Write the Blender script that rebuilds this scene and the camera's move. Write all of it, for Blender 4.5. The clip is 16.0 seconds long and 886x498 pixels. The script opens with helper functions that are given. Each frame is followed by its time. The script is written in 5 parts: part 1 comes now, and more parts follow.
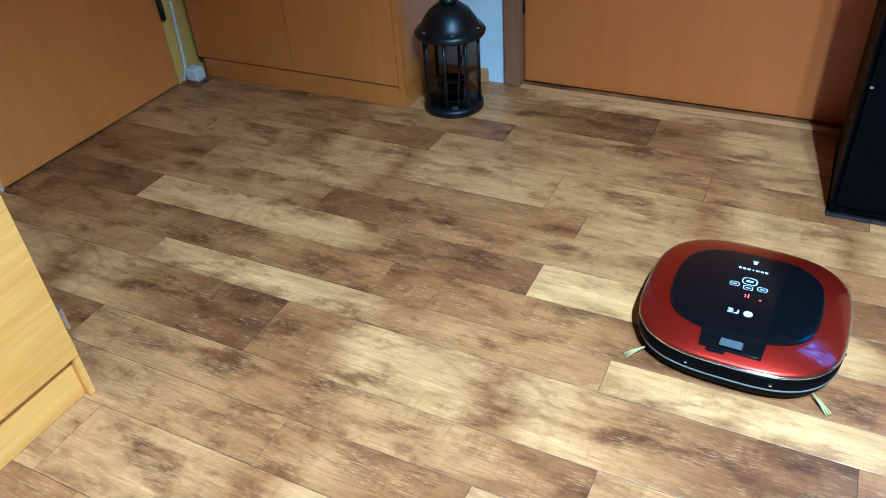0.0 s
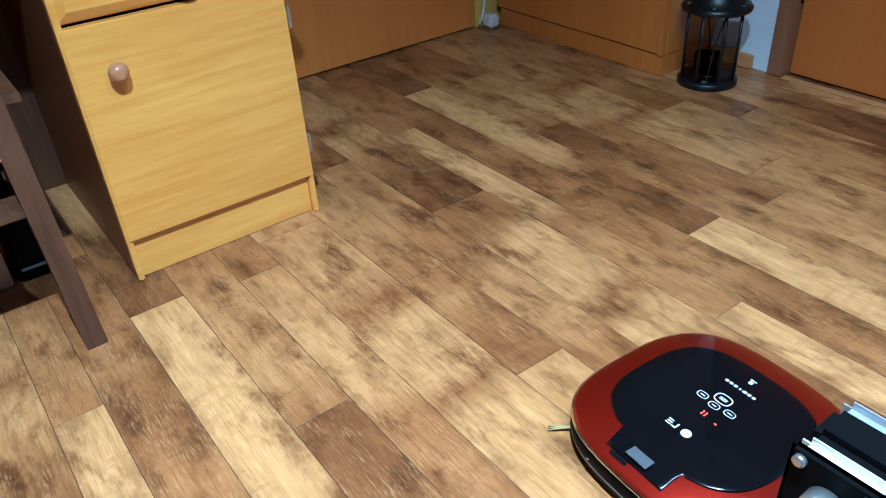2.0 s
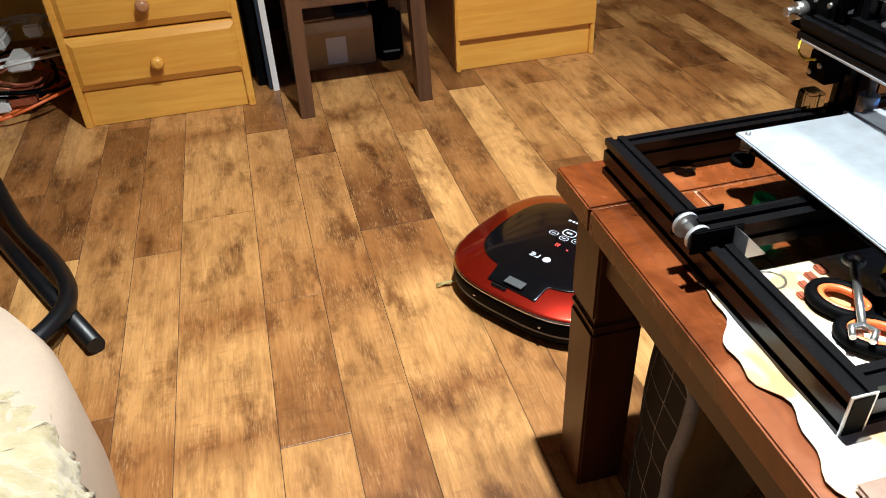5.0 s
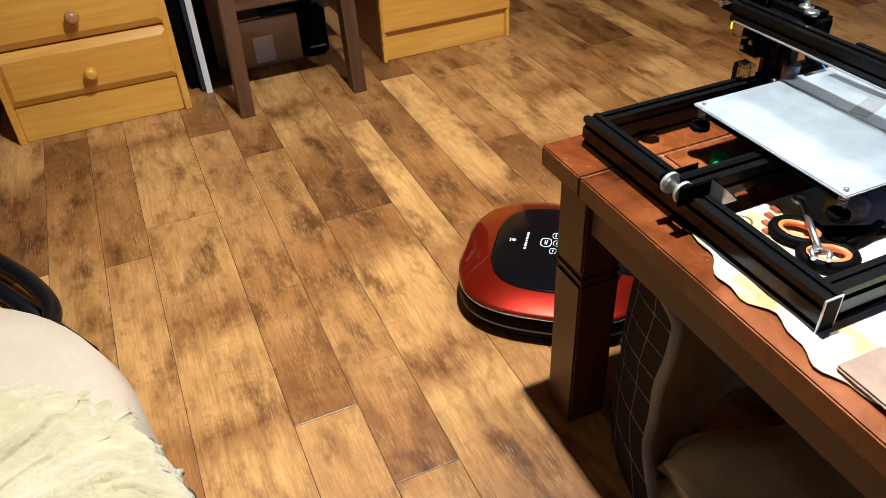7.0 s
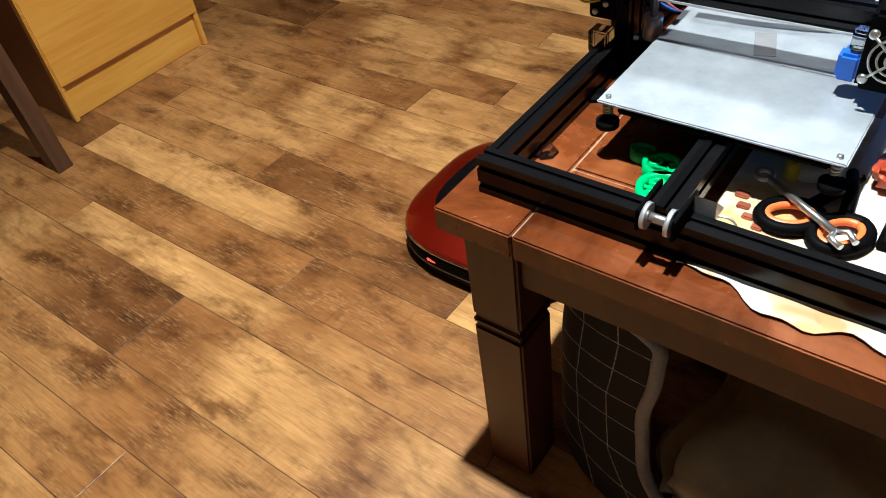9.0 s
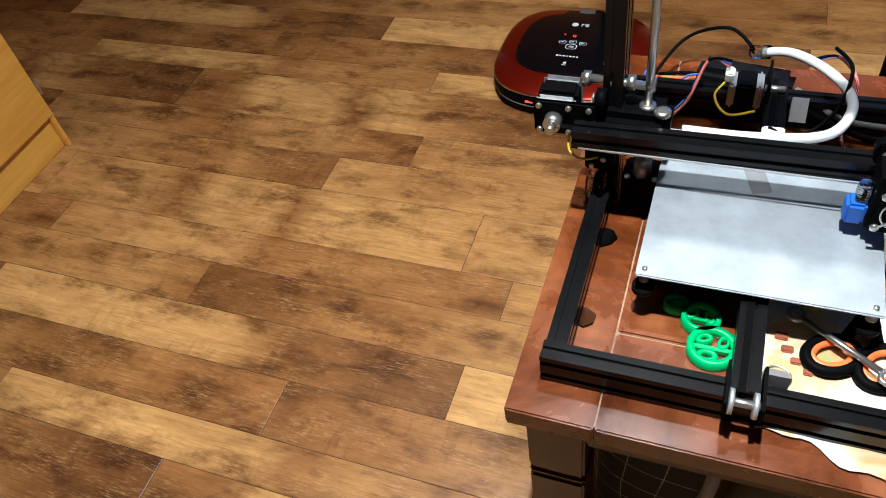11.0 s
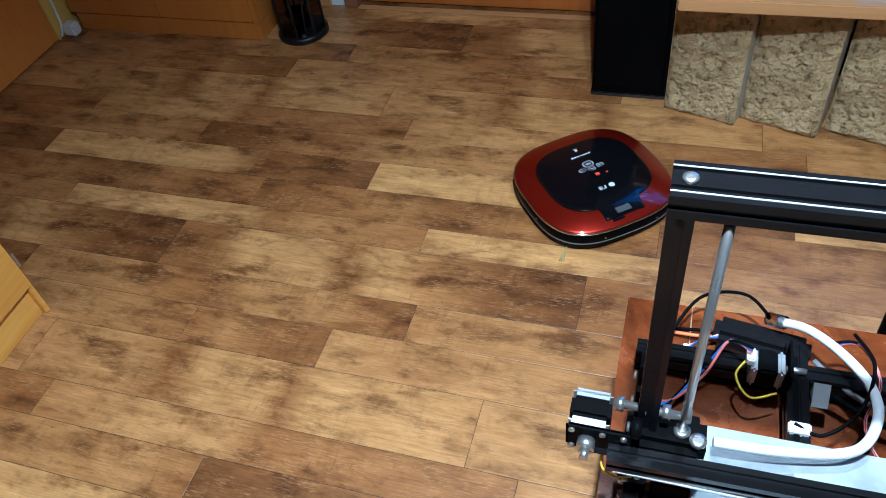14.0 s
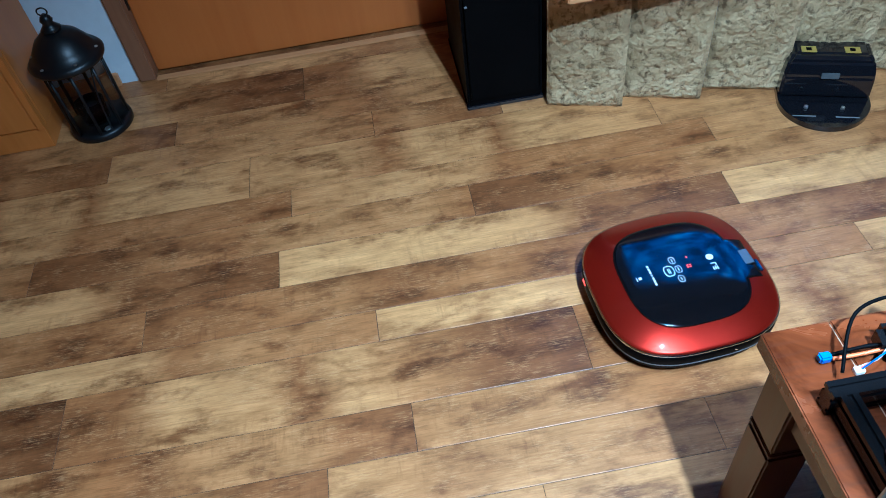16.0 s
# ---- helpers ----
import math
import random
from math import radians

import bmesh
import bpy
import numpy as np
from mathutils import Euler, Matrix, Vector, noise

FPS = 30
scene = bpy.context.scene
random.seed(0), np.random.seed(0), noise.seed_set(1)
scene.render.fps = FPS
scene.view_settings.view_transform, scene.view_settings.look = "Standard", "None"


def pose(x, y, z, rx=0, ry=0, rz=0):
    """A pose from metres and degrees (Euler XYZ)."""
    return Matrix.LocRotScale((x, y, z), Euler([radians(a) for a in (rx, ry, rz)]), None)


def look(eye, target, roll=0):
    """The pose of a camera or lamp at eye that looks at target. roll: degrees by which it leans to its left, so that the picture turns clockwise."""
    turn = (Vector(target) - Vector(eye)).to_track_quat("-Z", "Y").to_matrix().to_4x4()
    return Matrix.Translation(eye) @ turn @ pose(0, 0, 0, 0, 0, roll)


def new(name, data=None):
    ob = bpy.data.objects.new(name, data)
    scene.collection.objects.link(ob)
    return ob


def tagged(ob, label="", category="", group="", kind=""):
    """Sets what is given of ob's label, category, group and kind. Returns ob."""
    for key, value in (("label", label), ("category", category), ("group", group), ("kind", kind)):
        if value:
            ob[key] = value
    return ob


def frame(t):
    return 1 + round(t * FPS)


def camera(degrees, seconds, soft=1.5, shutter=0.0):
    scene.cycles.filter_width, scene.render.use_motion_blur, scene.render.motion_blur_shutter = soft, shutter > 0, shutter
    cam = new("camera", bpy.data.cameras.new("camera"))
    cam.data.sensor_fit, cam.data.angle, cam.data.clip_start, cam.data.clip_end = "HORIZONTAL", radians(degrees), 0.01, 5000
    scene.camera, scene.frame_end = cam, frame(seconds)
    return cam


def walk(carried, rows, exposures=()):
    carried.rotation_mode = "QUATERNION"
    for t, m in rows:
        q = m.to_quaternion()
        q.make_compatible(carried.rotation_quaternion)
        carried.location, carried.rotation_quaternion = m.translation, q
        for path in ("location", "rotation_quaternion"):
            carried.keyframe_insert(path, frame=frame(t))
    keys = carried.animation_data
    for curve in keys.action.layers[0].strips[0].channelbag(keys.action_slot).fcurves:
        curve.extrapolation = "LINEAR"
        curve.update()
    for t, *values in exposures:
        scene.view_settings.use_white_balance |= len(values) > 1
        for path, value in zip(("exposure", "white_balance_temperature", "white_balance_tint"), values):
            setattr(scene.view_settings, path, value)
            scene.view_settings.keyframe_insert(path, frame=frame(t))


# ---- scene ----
cam = camera(60.5, 16.0, 0.95)
PATH = [
    (0, (0.418, 0.366, 0.969), (-0.348, 1.773, -0.228), -4.5),
    (0.5, (0.548, 0.361, 0.929), (-0.361, 1.714, -0.23), -3.0),
    (1, (0.59, 0.358, 0.912), (-0.43, 1.636, -0.24), -4.9),
    (1.5, (0.709, 0.308, 0.911), (-0.537, 1.404, -0.206), -5.4),
    (2, (0.785, 0.271, 0.867), (-0.578, 1.227, -0.241), -3.8),
    (2.5, (0.881, 0.204, 0.860), (-0.555, 1.003, -0.282), -1.3),
    (3, (0.978, 0.118, 0.860), (-0.496, 0.798, -0.309), -1.6),
    (3.5, (1.120, 0.038, 0.862), (-0.417, 0.591, -0.291), -3.5),
    (4, (1.220, -0.002, 0.854), (-0.334, 0.465, -0.315), -3.2),
    (4.5, (1.316, -0.022, 0.858), (-0.254, 0.358, -0.321), -2.9),
    (4.7, (1.342, -0.024, 0.852), (-0.243, 0.338, -0.318), -3.0),
    (6.8, (1.44, -0.144, 0.907), (-0.065, 0.397, -0.295), -2.7),
    (7, (1.422, -0.17, 0.913), (-0.054, 0.426, -0.297), -3.1),
    (7.5, (1.353, -0.206, 0.91), (-0.003, 0.577, -0.334), -4.3),
    (8, (1.278, -0.21, 0.901), (0.043, 0.708, -0.378), -5.1),
    (8.2, (1.241, -0.196, 0.9), (0.07, 0.75, -0.416), -6.0),
    (10.3, (0.896, -0.123, 0.968), (0.221, 1.122, -0.443), -9.7),
    (10.5, (0.875, -0.111, 1.006), (0.26, 1.146, -0.424), -8.8),
    (11, (0.864, -0.083, 1.098), (0.248, 1.095, -0.396), -11.3),
    (11.5, (0.865, -0.017, 1.176), (0.217, 1.175, -0.294), -13.2),
    (12, (0.847, 0.076, 1.23), (0.19, 1.272, -0.232), -13.5),
    (12.5, (0.829, 0.115, 1.266), (0.235, 1.334, -0.205), -11.4),
    (13, (0.813, 0.103, 1.288), (0.182, 1.336, -0.155), -11.3),
    (13.5, (0.774, 0.108, 1.298), (0.21, 1.375, -0.144), -9.4),
    (14, (0.748, 0.127, 1.294), (0.212, 1.397, -0.155), -9.1),
    (14.5, (0.702, 0.17, 1.285), (0.208, 1.459, -0.161), -8.9),
    (15, (0.608, 0.206, 1.27), (0.237, 1.533, -0.18), -9.4),
    (15.5, (0.459, 0.253, 1.263), (0.32, 1.586, -0.222), -10.0),
    (16, (0.331, 0.347, 1.251), (0.387, 1.671, -0.247), -8.5),
]
EXPOSURES = [
    (0.0, 0.96, 3600.0, -13.0), (1.0, 0.78, 3740.0, -11.0), (2.0, 0.48, 3950.0, -8.0), (2.5, 0.42, 4500.0, -4.5), (3.5, 0.16, 4900.0, -1.0), (4.5, 0.10, 5650.0, 3.0),
    (8.0, -0.14, 5650.0, 2.0), (11.0, -0.46, 5600.0, 3.0), (12.5, -0.38, 5100.0, 1.0), (14.0, -0.16, 4450.0, -3.0), (16.0, 0.20, 3780.0, -8.0),
]
walk(cam, [(t, look(eye, target, roll)) for t, eye, target, roll in PATH], EXPOSURES)

# ---- light ----
world = bpy.data.worlds.new("world")
scene.world = world
world.use_nodes = True
world.node_tree.nodes["Background"].inputs[0].default_value = (0.9, 0.95, 1.0, 1)
world.node_tree.nodes["Background"].inputs[1].default_value = 0.004


def lamp(name, kind, power, colour, m, size=0.1, size_y=None):
    data = bpy.data.lights.new(name, kind)
    data.energy, data.color = power, colour
    if kind == "AREA":
        data.size = size
        data.shape = "DISK"
        if size_y:
            data.shape, data.size_y = "RECTANGLE", size_y
    else:
        data.shadow_soft_size = size
    ob = new(name, data)
    ob.matrix_basis = m
    return ob


BULBS, BULB_Z = ((265, 0.79, 0.28), (70, 0.80, 0.80)), 1.93
for watts, bx, by in BULBS:
    bulb = lamp("ceiling_bulb", "SPOT", watts, (1.0, 0.93, 0.84), pose(bx, by, BULB_Z), 0.022)
    bulb.data.spot_size, bulb.data.spot_blend = radians(130), 1.0
lamp("window_daylight", "AREA", 2.0, (0.66, 0.83, 1.0), look((2.3, -1.96, 1.5), (0.0, 1.6, 0.2)), 1.1, 1.0)

# ---- materials ----


class Nodes:
    """A node material under construction."""

    def __init__(self, name, rough=0.5, metal=0.0, colour=(0.5, 0.5, 0.5)):
        self.mat = bpy.data.materials.new(name)
        self.mat.use_nodes = True
        self.tree = self.mat.node_tree
        self.bsdf = self.tree.nodes["Principled BSDF"]
        self.put(self.bsdf, "Base Color", (*colour, 1))
        self.put(self.bsdf, "Roughness", rough)
        self.put(self.bsdf, "Metallic", metal)

    def put(self, node, key, value):
        if isinstance(value, bpy.types.NodeSocket):
            self.tree.links.new(value, node.inputs[key])
        else:
            node.inputs[key].default_value = value

    def node(self, kind, **values):
        n = self.tree.nodes.new(kind)
        for key, value in values.items():
            self.put(n, key.replace("_", " "), value)
        return n

    def coords(self, scale=(1, 1, 1), shift=None, world_space=False):
        src = self.node("ShaderNodeNewGeometry").outputs["Position"] if world_space else self.node("ShaderNodeTexCoord").outputs["Object"]
        m = self.node("ShaderNodeMapping")
        self.put(m, "Vector", src)
        self.put(m, "Scale", scale)
        if shift is not None:
            self.put(m, "Location", shift)
        return m.outputs[0]

    def noise(self, vector, scale=5.0, detail=4.0, rough=0.55, distort=0.0):
        n = self.node("ShaderNodeTexNoise")
        for key, value in (("Vector", vector), ("Scale", scale), ("Detail", detail), ("Roughness", rough), ("Distortion", distort)):
            self.put(n, key, value)
        return n.outputs[0]

    def ramp(self, fac, stops):
        n = self.node("ShaderNodeValToRGB")
        self.put(n, "Fac", fac)
        e = n.color_ramp.elements
        for k, (at, c) in enumerate(stops):
            el = e[k] if k < 2 else e.new(at)
            el.position = at
            el.color = (*c, 1) if len(c) == 3 else c
        return n.outputs[0]

    def maths(self, op, a, b=0.0, clamp=False):
        n = self.node("ShaderNodeMath")
        n.operation, n.use_clamp = op, clamp
        self.put(n, 0, a), self.put(n, 1, b)
        return n.outputs[0]

    def mix(self, fac, a, b, mode="MIX"):
        n = self.node("ShaderNodeMixRGB")
        n.blend_type = mode
        for key, value in (("Fac", fac), ("Color1", a), ("Color2", b)):
            self.put(n, key, (*value, 1) if isinstance(value, tuple) and len(value) == 3 else value)
        return n.outputs[0]

    def bump(self, height, strength=0.2, distance=0.002):
        n = self.node("ShaderNodeBump")
        for key, value in (("Height", height), ("Strength", strength), ("Distance", distance)):
            self.put(n, key, value)
        self.put(self.bsdf, "Normal", n.outputs[0])


def grey(v):
    return (v, v, v)


def wood(name, dark, light, axis="x", rough=0.42, size=1.0, bump=0.12, coat=0.0):
    """Lengthwise grain with broad figure."""
    k = Nodes(name, rough)
    long_, wide = 1.6 * size, 26 * size
    s = {"x": (long_, wide, wide), "y": (wide, long_, wide), "z": (wide, wide, long_)}[axis]
    b = {"x": (0.5, 4, 4), "y": (4, 0.5, 4), "z": (4, 4, 0.5)}[axis]
    grain = k.noise(k.coords(s), 3.0, 6, 0.6, 0.4)
    broad = k.noise(k.coords(b), 2.2, 3, 0.5, 0.8)
    both = k.maths("ADD", k.maths("MULTIPLY", grain, 0.55), k.maths("MULTIPLY", broad, 0.45))
    k.put(k.bsdf, "Base Color", k.ramp(both, [(0.32, dark), (0.68, light)]))
    k.put(k.bsdf, "Roughness", k.maths("ADD", k.maths("MULTIPLY", grain, 0.2), rough - 0.1))
    k.put(k.bsdf, "Coat Weight", coat)
    k.bump(grain, bump)
    return k.mat


def plain(name, colour, rough=0.5, metal=0.0, spots=0.12, scale=60.0, bump=0.05, coat=0.0):
    """Paint, plastic or metal with slight mottling and wear."""
    k = Nodes(name, rough, metal)
    n = k.noise(k.coords(), scale, 5, 0.6)
    m = k.noise(k.coords(), scale * 0.12, 3, 0.5)
    f = k.maths("ADD", k.maths("MULTIPLY", n, 0.5), k.maths("MULTIPLY", m, 0.5))
    lo, hi = tuple(c * (1 - spots) for c in colour), tuple(min(1, c * (1 + spots)) for c in colour)
    k.put(k.bsdf, "Base Color", k.ramp(f, [(0.35, lo), (0.65, hi)]))
    k.put(k.bsdf, "Roughness", k.maths("ADD", k.maths("MULTIPLY", m, 0.18), max(0.02, rough - 0.09)))
    k.put(k.bsdf, "Coat Weight", coat)
    k.bump(n, bump, 0.001)
    return k.mat


LIGHT, MID, DARK = (0.56, 0.300, 0.098), (0.285, 0.118, 0.032), (0.105, 0.036, 0.0090)


def tone(v):
    """A plank's tone between dark (0), middle (0.5) and light (1)."""
    a, b, f = (DARK, MID, v * 2) if v < 0.5 else (MID, LIGHT, v * 2 - 1)
    return tuple(p + (q - p) * f for p, q in zip(a, b))


def vinyl(name, length, stops, seed):
    """Printed oak: tone along the plank, streaks, blotches, knots and pale saw marks."""
    k = Nodes(name, 0.4)
    obj = k.node("ShaderNodeTexCoord").outputs["Object"]
    sep = k.node("ShaderNodeSeparateXYZ")
    k.put(sep, 0, obj)
    wob = k.noise(k.coords((2.5, 9, 1), (seed * 1.9, seed, 0)), 2.0, 3)
    u = k.maths("DIVIDE", sep.outputs[0], length)
    u = k.maths("ADD", u, k.maths("MULTIPLY", k.maths("SUBTRACT", wob, 0.5), 0.14), True)
    base = k.ramp(u, [(at, tone(v)) for at, v in stops])
    at = (seed, seed * 5.3, 0)
    grain = k.noise(k.coords((7, 120, 1), at), 2.4, 6, 0.66, 0.25)
    fleck = k.noise(k.coords((22, 170, 1), at), 2.0, 5, 0.7)
    gate = k.noise(k.coords((6, 11, 1), (seed * 0.7, seed * 3.3, 0)), 1.9, 4, 0.6)
    figure = k.noise(k.coords((2.2, 30, 1), at), 2.2, 3, 0.5, 0.9)
    blotch = k.noise(k.coords((4.2, 8.0, 1), (seed * 3.1, seed * 1.7, seed)), 2.0, 6, 0.6, 0.2)
    knots = k.noise(k.coords((8, 17, 1), (seed * 1.3, seed * 2.7, 0)), 1.6, 5, 0.6, 0.4)
    cross = k.noise(k.coords((44, 6, 1), (seed * 7, seed, 0)), 1.6, 4, 0.7)
    crossin = k.noise(k.coords((3.5, 6, 1), (seed * 2, 2, 0)), 1.8, 3)
    cloud = k.noise(k.coords((3.4, 9, 1), (seed * 2.3, seed * 4.1, 0)), 1.7, 7, 0.64, 0.2)
    smudge = k.noise(k.coords((5.0, 10, 1), (seed * 4.7, seed * 0.9, 2)), 1.5, 6, 0.62, 0.1)
    c = k.mix(1.0, base, k.ramp(cloud, [(0.31, (0.46, 0.40, 0.35)), (0.47, grey(0.98)), (0.66, (1.28, 1.33, 1.40))]), "MULTIPLY")
    c = k.mix(1.0, c, k.ramp(smudge, [(0.33, (0.42, 0.34, 0.28)), (0.47, grey(1.0))]), "MULTIPLY")
    c = k.mix(1.0, c, k.ramp(figure, [(0.32, (0.86, 0.83, 0.80)), (0.48, grey(1.0)), (0.70, (1.09, 1.10, 1.12))]), "MULTIPLY")
    c = k.mix(1.0, c, k.ramp(blotch, [(0.28, (0.55, 0.47, 0.42)), (0.42, grey(0.95)), (0.48, grey(1.0))]), "MULTIPLY")
    dark_cross = k.maths("MULTIPLY", k.ramp(cross, [(0.34, grey(0.5)), (0.50, grey(0.0))]), k.ramp(crossin, [(0.48, grey(0.0)), (0.62, grey(1.0))]))
    c = k.mix(dark_cross, c, k.mix(1.0, c, (0.50, 0.43, 0.37), "MULTIPLY"))
    c = k.mix(k.ramp(knots, [(0.22, grey(0.85)), (0.31, grey(0.0))]), c, (0.070, 0.028, 0.011))
    c = k.mix(1.0, c, k.ramp(grain, [(0.28, (0.70, 0.66, 0.62)), (0.47, grey(0.97)), (0.56, grey(1.03)), (0.72, (1.22, 1.27, 1.33))]), "MULTIPLY")
    pale = k.maths("MULTIPLY", k.ramp(fleck, [(0.50, grey(0.0)), (0.62, grey(1.0))]), k.ramp(gate, [(0.44, grey(0.03)), (0.58, grey(0.36))]))
    c = k.mix(pale, c, (0.62, 0.37, 0.155))
    k.put(k.bsdf, "Base Color", c)
    k.put(k.bsdf, "Roughness", k.maths("ADD", k.maths("MULTIPLY", grain, 0.24), 0.28))
    k.bump(k.maths("ADD", fleck, k.maths("MULTIPLY", grain, 0.7)), 0.10, 0.0012)
    return k.mat


def stone_mat():
    k = Nodes("split_stone", 0.9)
    n = k.noise(k.coords(), 55, 7, 0.65)
    m = k.noise(k.coords(), 11, 4, 0.6)
    c = k.ramp(m, [(0.3, (0.37, 0.26, 0.115)), (0.7, (0.68, 0.52, 0.28))])
    c = k.mix(k.ramp(n, [(0.36, grey(0.85)), (0.48, grey(0.0))]), c, (0.14, 0.09, 0.035))
    k.put(k.bsdf, "Base Color", c)
    k.bump(k.maths("ADD", n, m), 1.0, 0.018)
    return k.mat


def tabletop_mat():
    """Red-brown stained wood with scuffs, pale scratches and stains."""
    k = Nodes("worn_red_wood", 0.38)
    g = k.noise(k.coords((3, 40, 3)), 2.2, 6, 0.6, 0.5)
    b = k.noise(k.coords(), 9, 5, 0.65, 0.6)
    s = k.noise(k.coords((1, 1, 1), (4, 2, 0)), 34, 4, 0.7)
    c = k.ramp(b, [(0.3, (0.052, 0.012, 0.0032)), (0.52, (0.165, 0.041, 0.0088)), (0.72, (0.28, 0.084, 0.021))])
    c = k.mix(k.ramp(g, [(0.3, grey(0.5)), (0.5, grey(0.0))]), c, (0.075, 0.027, 0.014))
    c = k.mix(k.ramp(s, [(0.70, grey(0.0)), (0.78, grey(0.7))]), c, (0.46, 0.30, 0.2))
    k.put(k.bsdf, "Base Color", c)
    k.put(k.bsdf, "Roughness", k.ramp(b, [(0.3, grey(0.16)), (0.7, grey(0.38))]))
    k.bump(s, 0.15, 0.002)
    return k.mat


def clear(name, colour=(1, 1, 1), rough=0.02):
    k = Nodes(name, rough, 0, colour)
    k.put(k.bsdf, "Transmission Weight", 1.0)
    k.put(k.bsdf, "IOR", 1.35)
    return k.mat


def glow(name, colour, strength):
    k = Nodes(name, 0.3, 0, (0.02, 0.02, 0.02))
    k.put(k.bsdf, "Emission Color", (*colour, 1))
    k.put(k.bsdf, "Emission Strength", strength)
    return k.mat


def screen_mat():
    """A television picture: dark blue sea with a pale broken line."""
    k = Nodes("tv_picture", 0.15, 0, (0.01, 0.01, 0.012))
    n = k.noise(k.coords((3, 1, 9)), 2.2, 5, 0.6, 0.6)
    c = k.ramp(n, [(0.42, (0.0, 0.002, 0.006)), (0.54, (0.01, 0.06, 0.22)), (0.62, (0.08, 0.32, 0.8)), (0.70, (0.6, 0.8, 1.0))])
    k.put(k.bsdf, "Emission Color", c)
    k.put(k.bsdf, "Emission Strength", 9.0)
    return k.mat


def fleece_mat():
    k = Nodes("cream_fleece", 0.95)
    n = k.noise(k.coords(), 120, 6, 0.7)
    m = k.noise(k.coords(), 18, 4, 0.6)
    k.put(k.bsdf, "Base Color", k.ramp(m, [(0.3, (0.40, 0.32, 0.17)), (0.7, (0.60, 0.51, 0.31))]))
    k.put(k.bsdf, "Sheen Weight", 0.5)
    k.bump(k.maths("ADD", n, m), 0.9, 0.006)
    return k.mat


def quilt_mat():
    """Black cloth with thin pale stitched squares."""
    k = Nodes("black_quilt", 0.85)
    w = k.noise(k.coords(), 9, 3)
    sep = k.node("ShaderNodeSeparateXYZ")
    k.put(sep, 0, k.node("ShaderNodeTexCoord").outputs["UV"])
    lines = None
    for axis in (0, 1):
        f = k.maths("FRACT", k.maths("ADD", k.maths("MULTIPLY", sep.outputs[axis], 1.0), k.maths("MULTIPLY", w, 0.10)))
        on = k.maths("LESS_THAN", f, 0.035)
        lines = on if lines is None else k.maths("MAXIMUM", lines, on)
    dots = k.noise(k.coords(), 300, 2)
    c = k.mix(k.maths("MULTIPLY", lines, k.ramp(dots, [(0.35, grey(0.2)), (0.6, grey(0.9))])), (0.006, 0.006, 0.007), (0.42, 0.38, 0.34))
    k.put(k.bsdf, "Base Color", c)
    k.bump(k.noise(k.coords(), 260, 3), 0.3, 0.002)
    return k.mat


def paper_mat():
    """A printed oilcloth: white ground with soft leaf, sand and red patches."""
    k = Nodes("printed_oilcloth", 0.35)
    a = k.noise(k.coords(), 14, 3, 0.5, 0.8)
    b = k.noise(k.coords((1, 1, 1), (5, 3, 1)), 10, 3, 0.5, 1.0)
    c = k.ramp(a, [(0.36, (0.60, 0.36, 0.17)), (0.46, (0.66, 0.56, 0.42)), (0.56, (0.69, 0.68, 0.66))])
    c = k.mix(k.ramp(b, [(0.60, grey(0.0)), (0.66, grey(0.8))]), c, (0.30, 0.42, 0.16))
    c = k.mix(k.ramp(b, [(0.27, grey(0.9)), (0.32, grey(0.0))]), c, (0.45, 0.09, 0.03))
    k.put(k.bsdf, "Base Color", c)
    return k.mat


def red_mat():
    k = Nodes("metallic_red_paint", 0.16)
    n = k.noise(k.coords(), 900, 2)
    k.put(k.bsdf, "Base Color", k.ramp(n, [(0.3, (0.25, 0.008, 0.0025)), (0.7, (0.38, 0.017, 0.004))]))
    k.put(k.bsdf, "Metallic", 0.8)
    k.put(k.bsdf, "Coat Weight", 1.0)
    k.put(k.bsdf, "Coat Roughness", 0.03)
    k.put(k.bsdf, "Roughness", 0.32)
    return k.mat


PINE = wood("varnished_pine", (0.60, 0.265, 0.032), (0.77, 0.42, 0.075), "y", 0.32, 1.0, 0.08, 0.3)
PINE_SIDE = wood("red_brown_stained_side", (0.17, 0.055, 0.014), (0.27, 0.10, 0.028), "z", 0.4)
BEECH = wood("orange_beech_veneer", (0.43, 0.14, 0.016), (0.53, 0.195, 0.028), "z", 0.36, 0.5, 0.04, 0.2)
DOORWOOD = wood("brown_door_veneer", (0.44, 0.127, 0.016), (0.51, 0.166, 0.024), "z", 0.40, 0.4, 0.04, 0.1)
PALEDOOR = wood("honey_door_veneer", (0.62, 0.215, 0.030), (0.72, 0.28, 0.047), "z", 0.40, 0.4, 0.04, 0.1)
FRAMEWOOD = wood("door_frame_brown", (0.22, 0.10, 0.045), (0.30, 0.145, 0.07), "z", 0.45)
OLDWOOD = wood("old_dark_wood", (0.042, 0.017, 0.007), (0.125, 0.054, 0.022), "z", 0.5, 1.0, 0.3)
SHELFWOOD = wood("light_beech_board", (0.48, 0.24, 0.085), (0.60, 0.33, 0.135), "x", 0.35)
TABLEWOOD = wood("table_leg_wood", (0.032, 0.0085, 0.0022), (0.080, 0.023, 0.0060), "z", 0.42, 0.7)
TABLETOP = tabletop_mat()
GROUT = plain("pale_filler", (0.30, 0.20, 0.13), 0.9, spots=0.4, scale=120)
STONE = stone_mat()
# brown picked for the unseen walls so that they bounce less light
ROOMWALL = plain("bounce_dimming_brown", (0.22, 0.17, 0.11), 0.85, spots=0.15, scale=12)
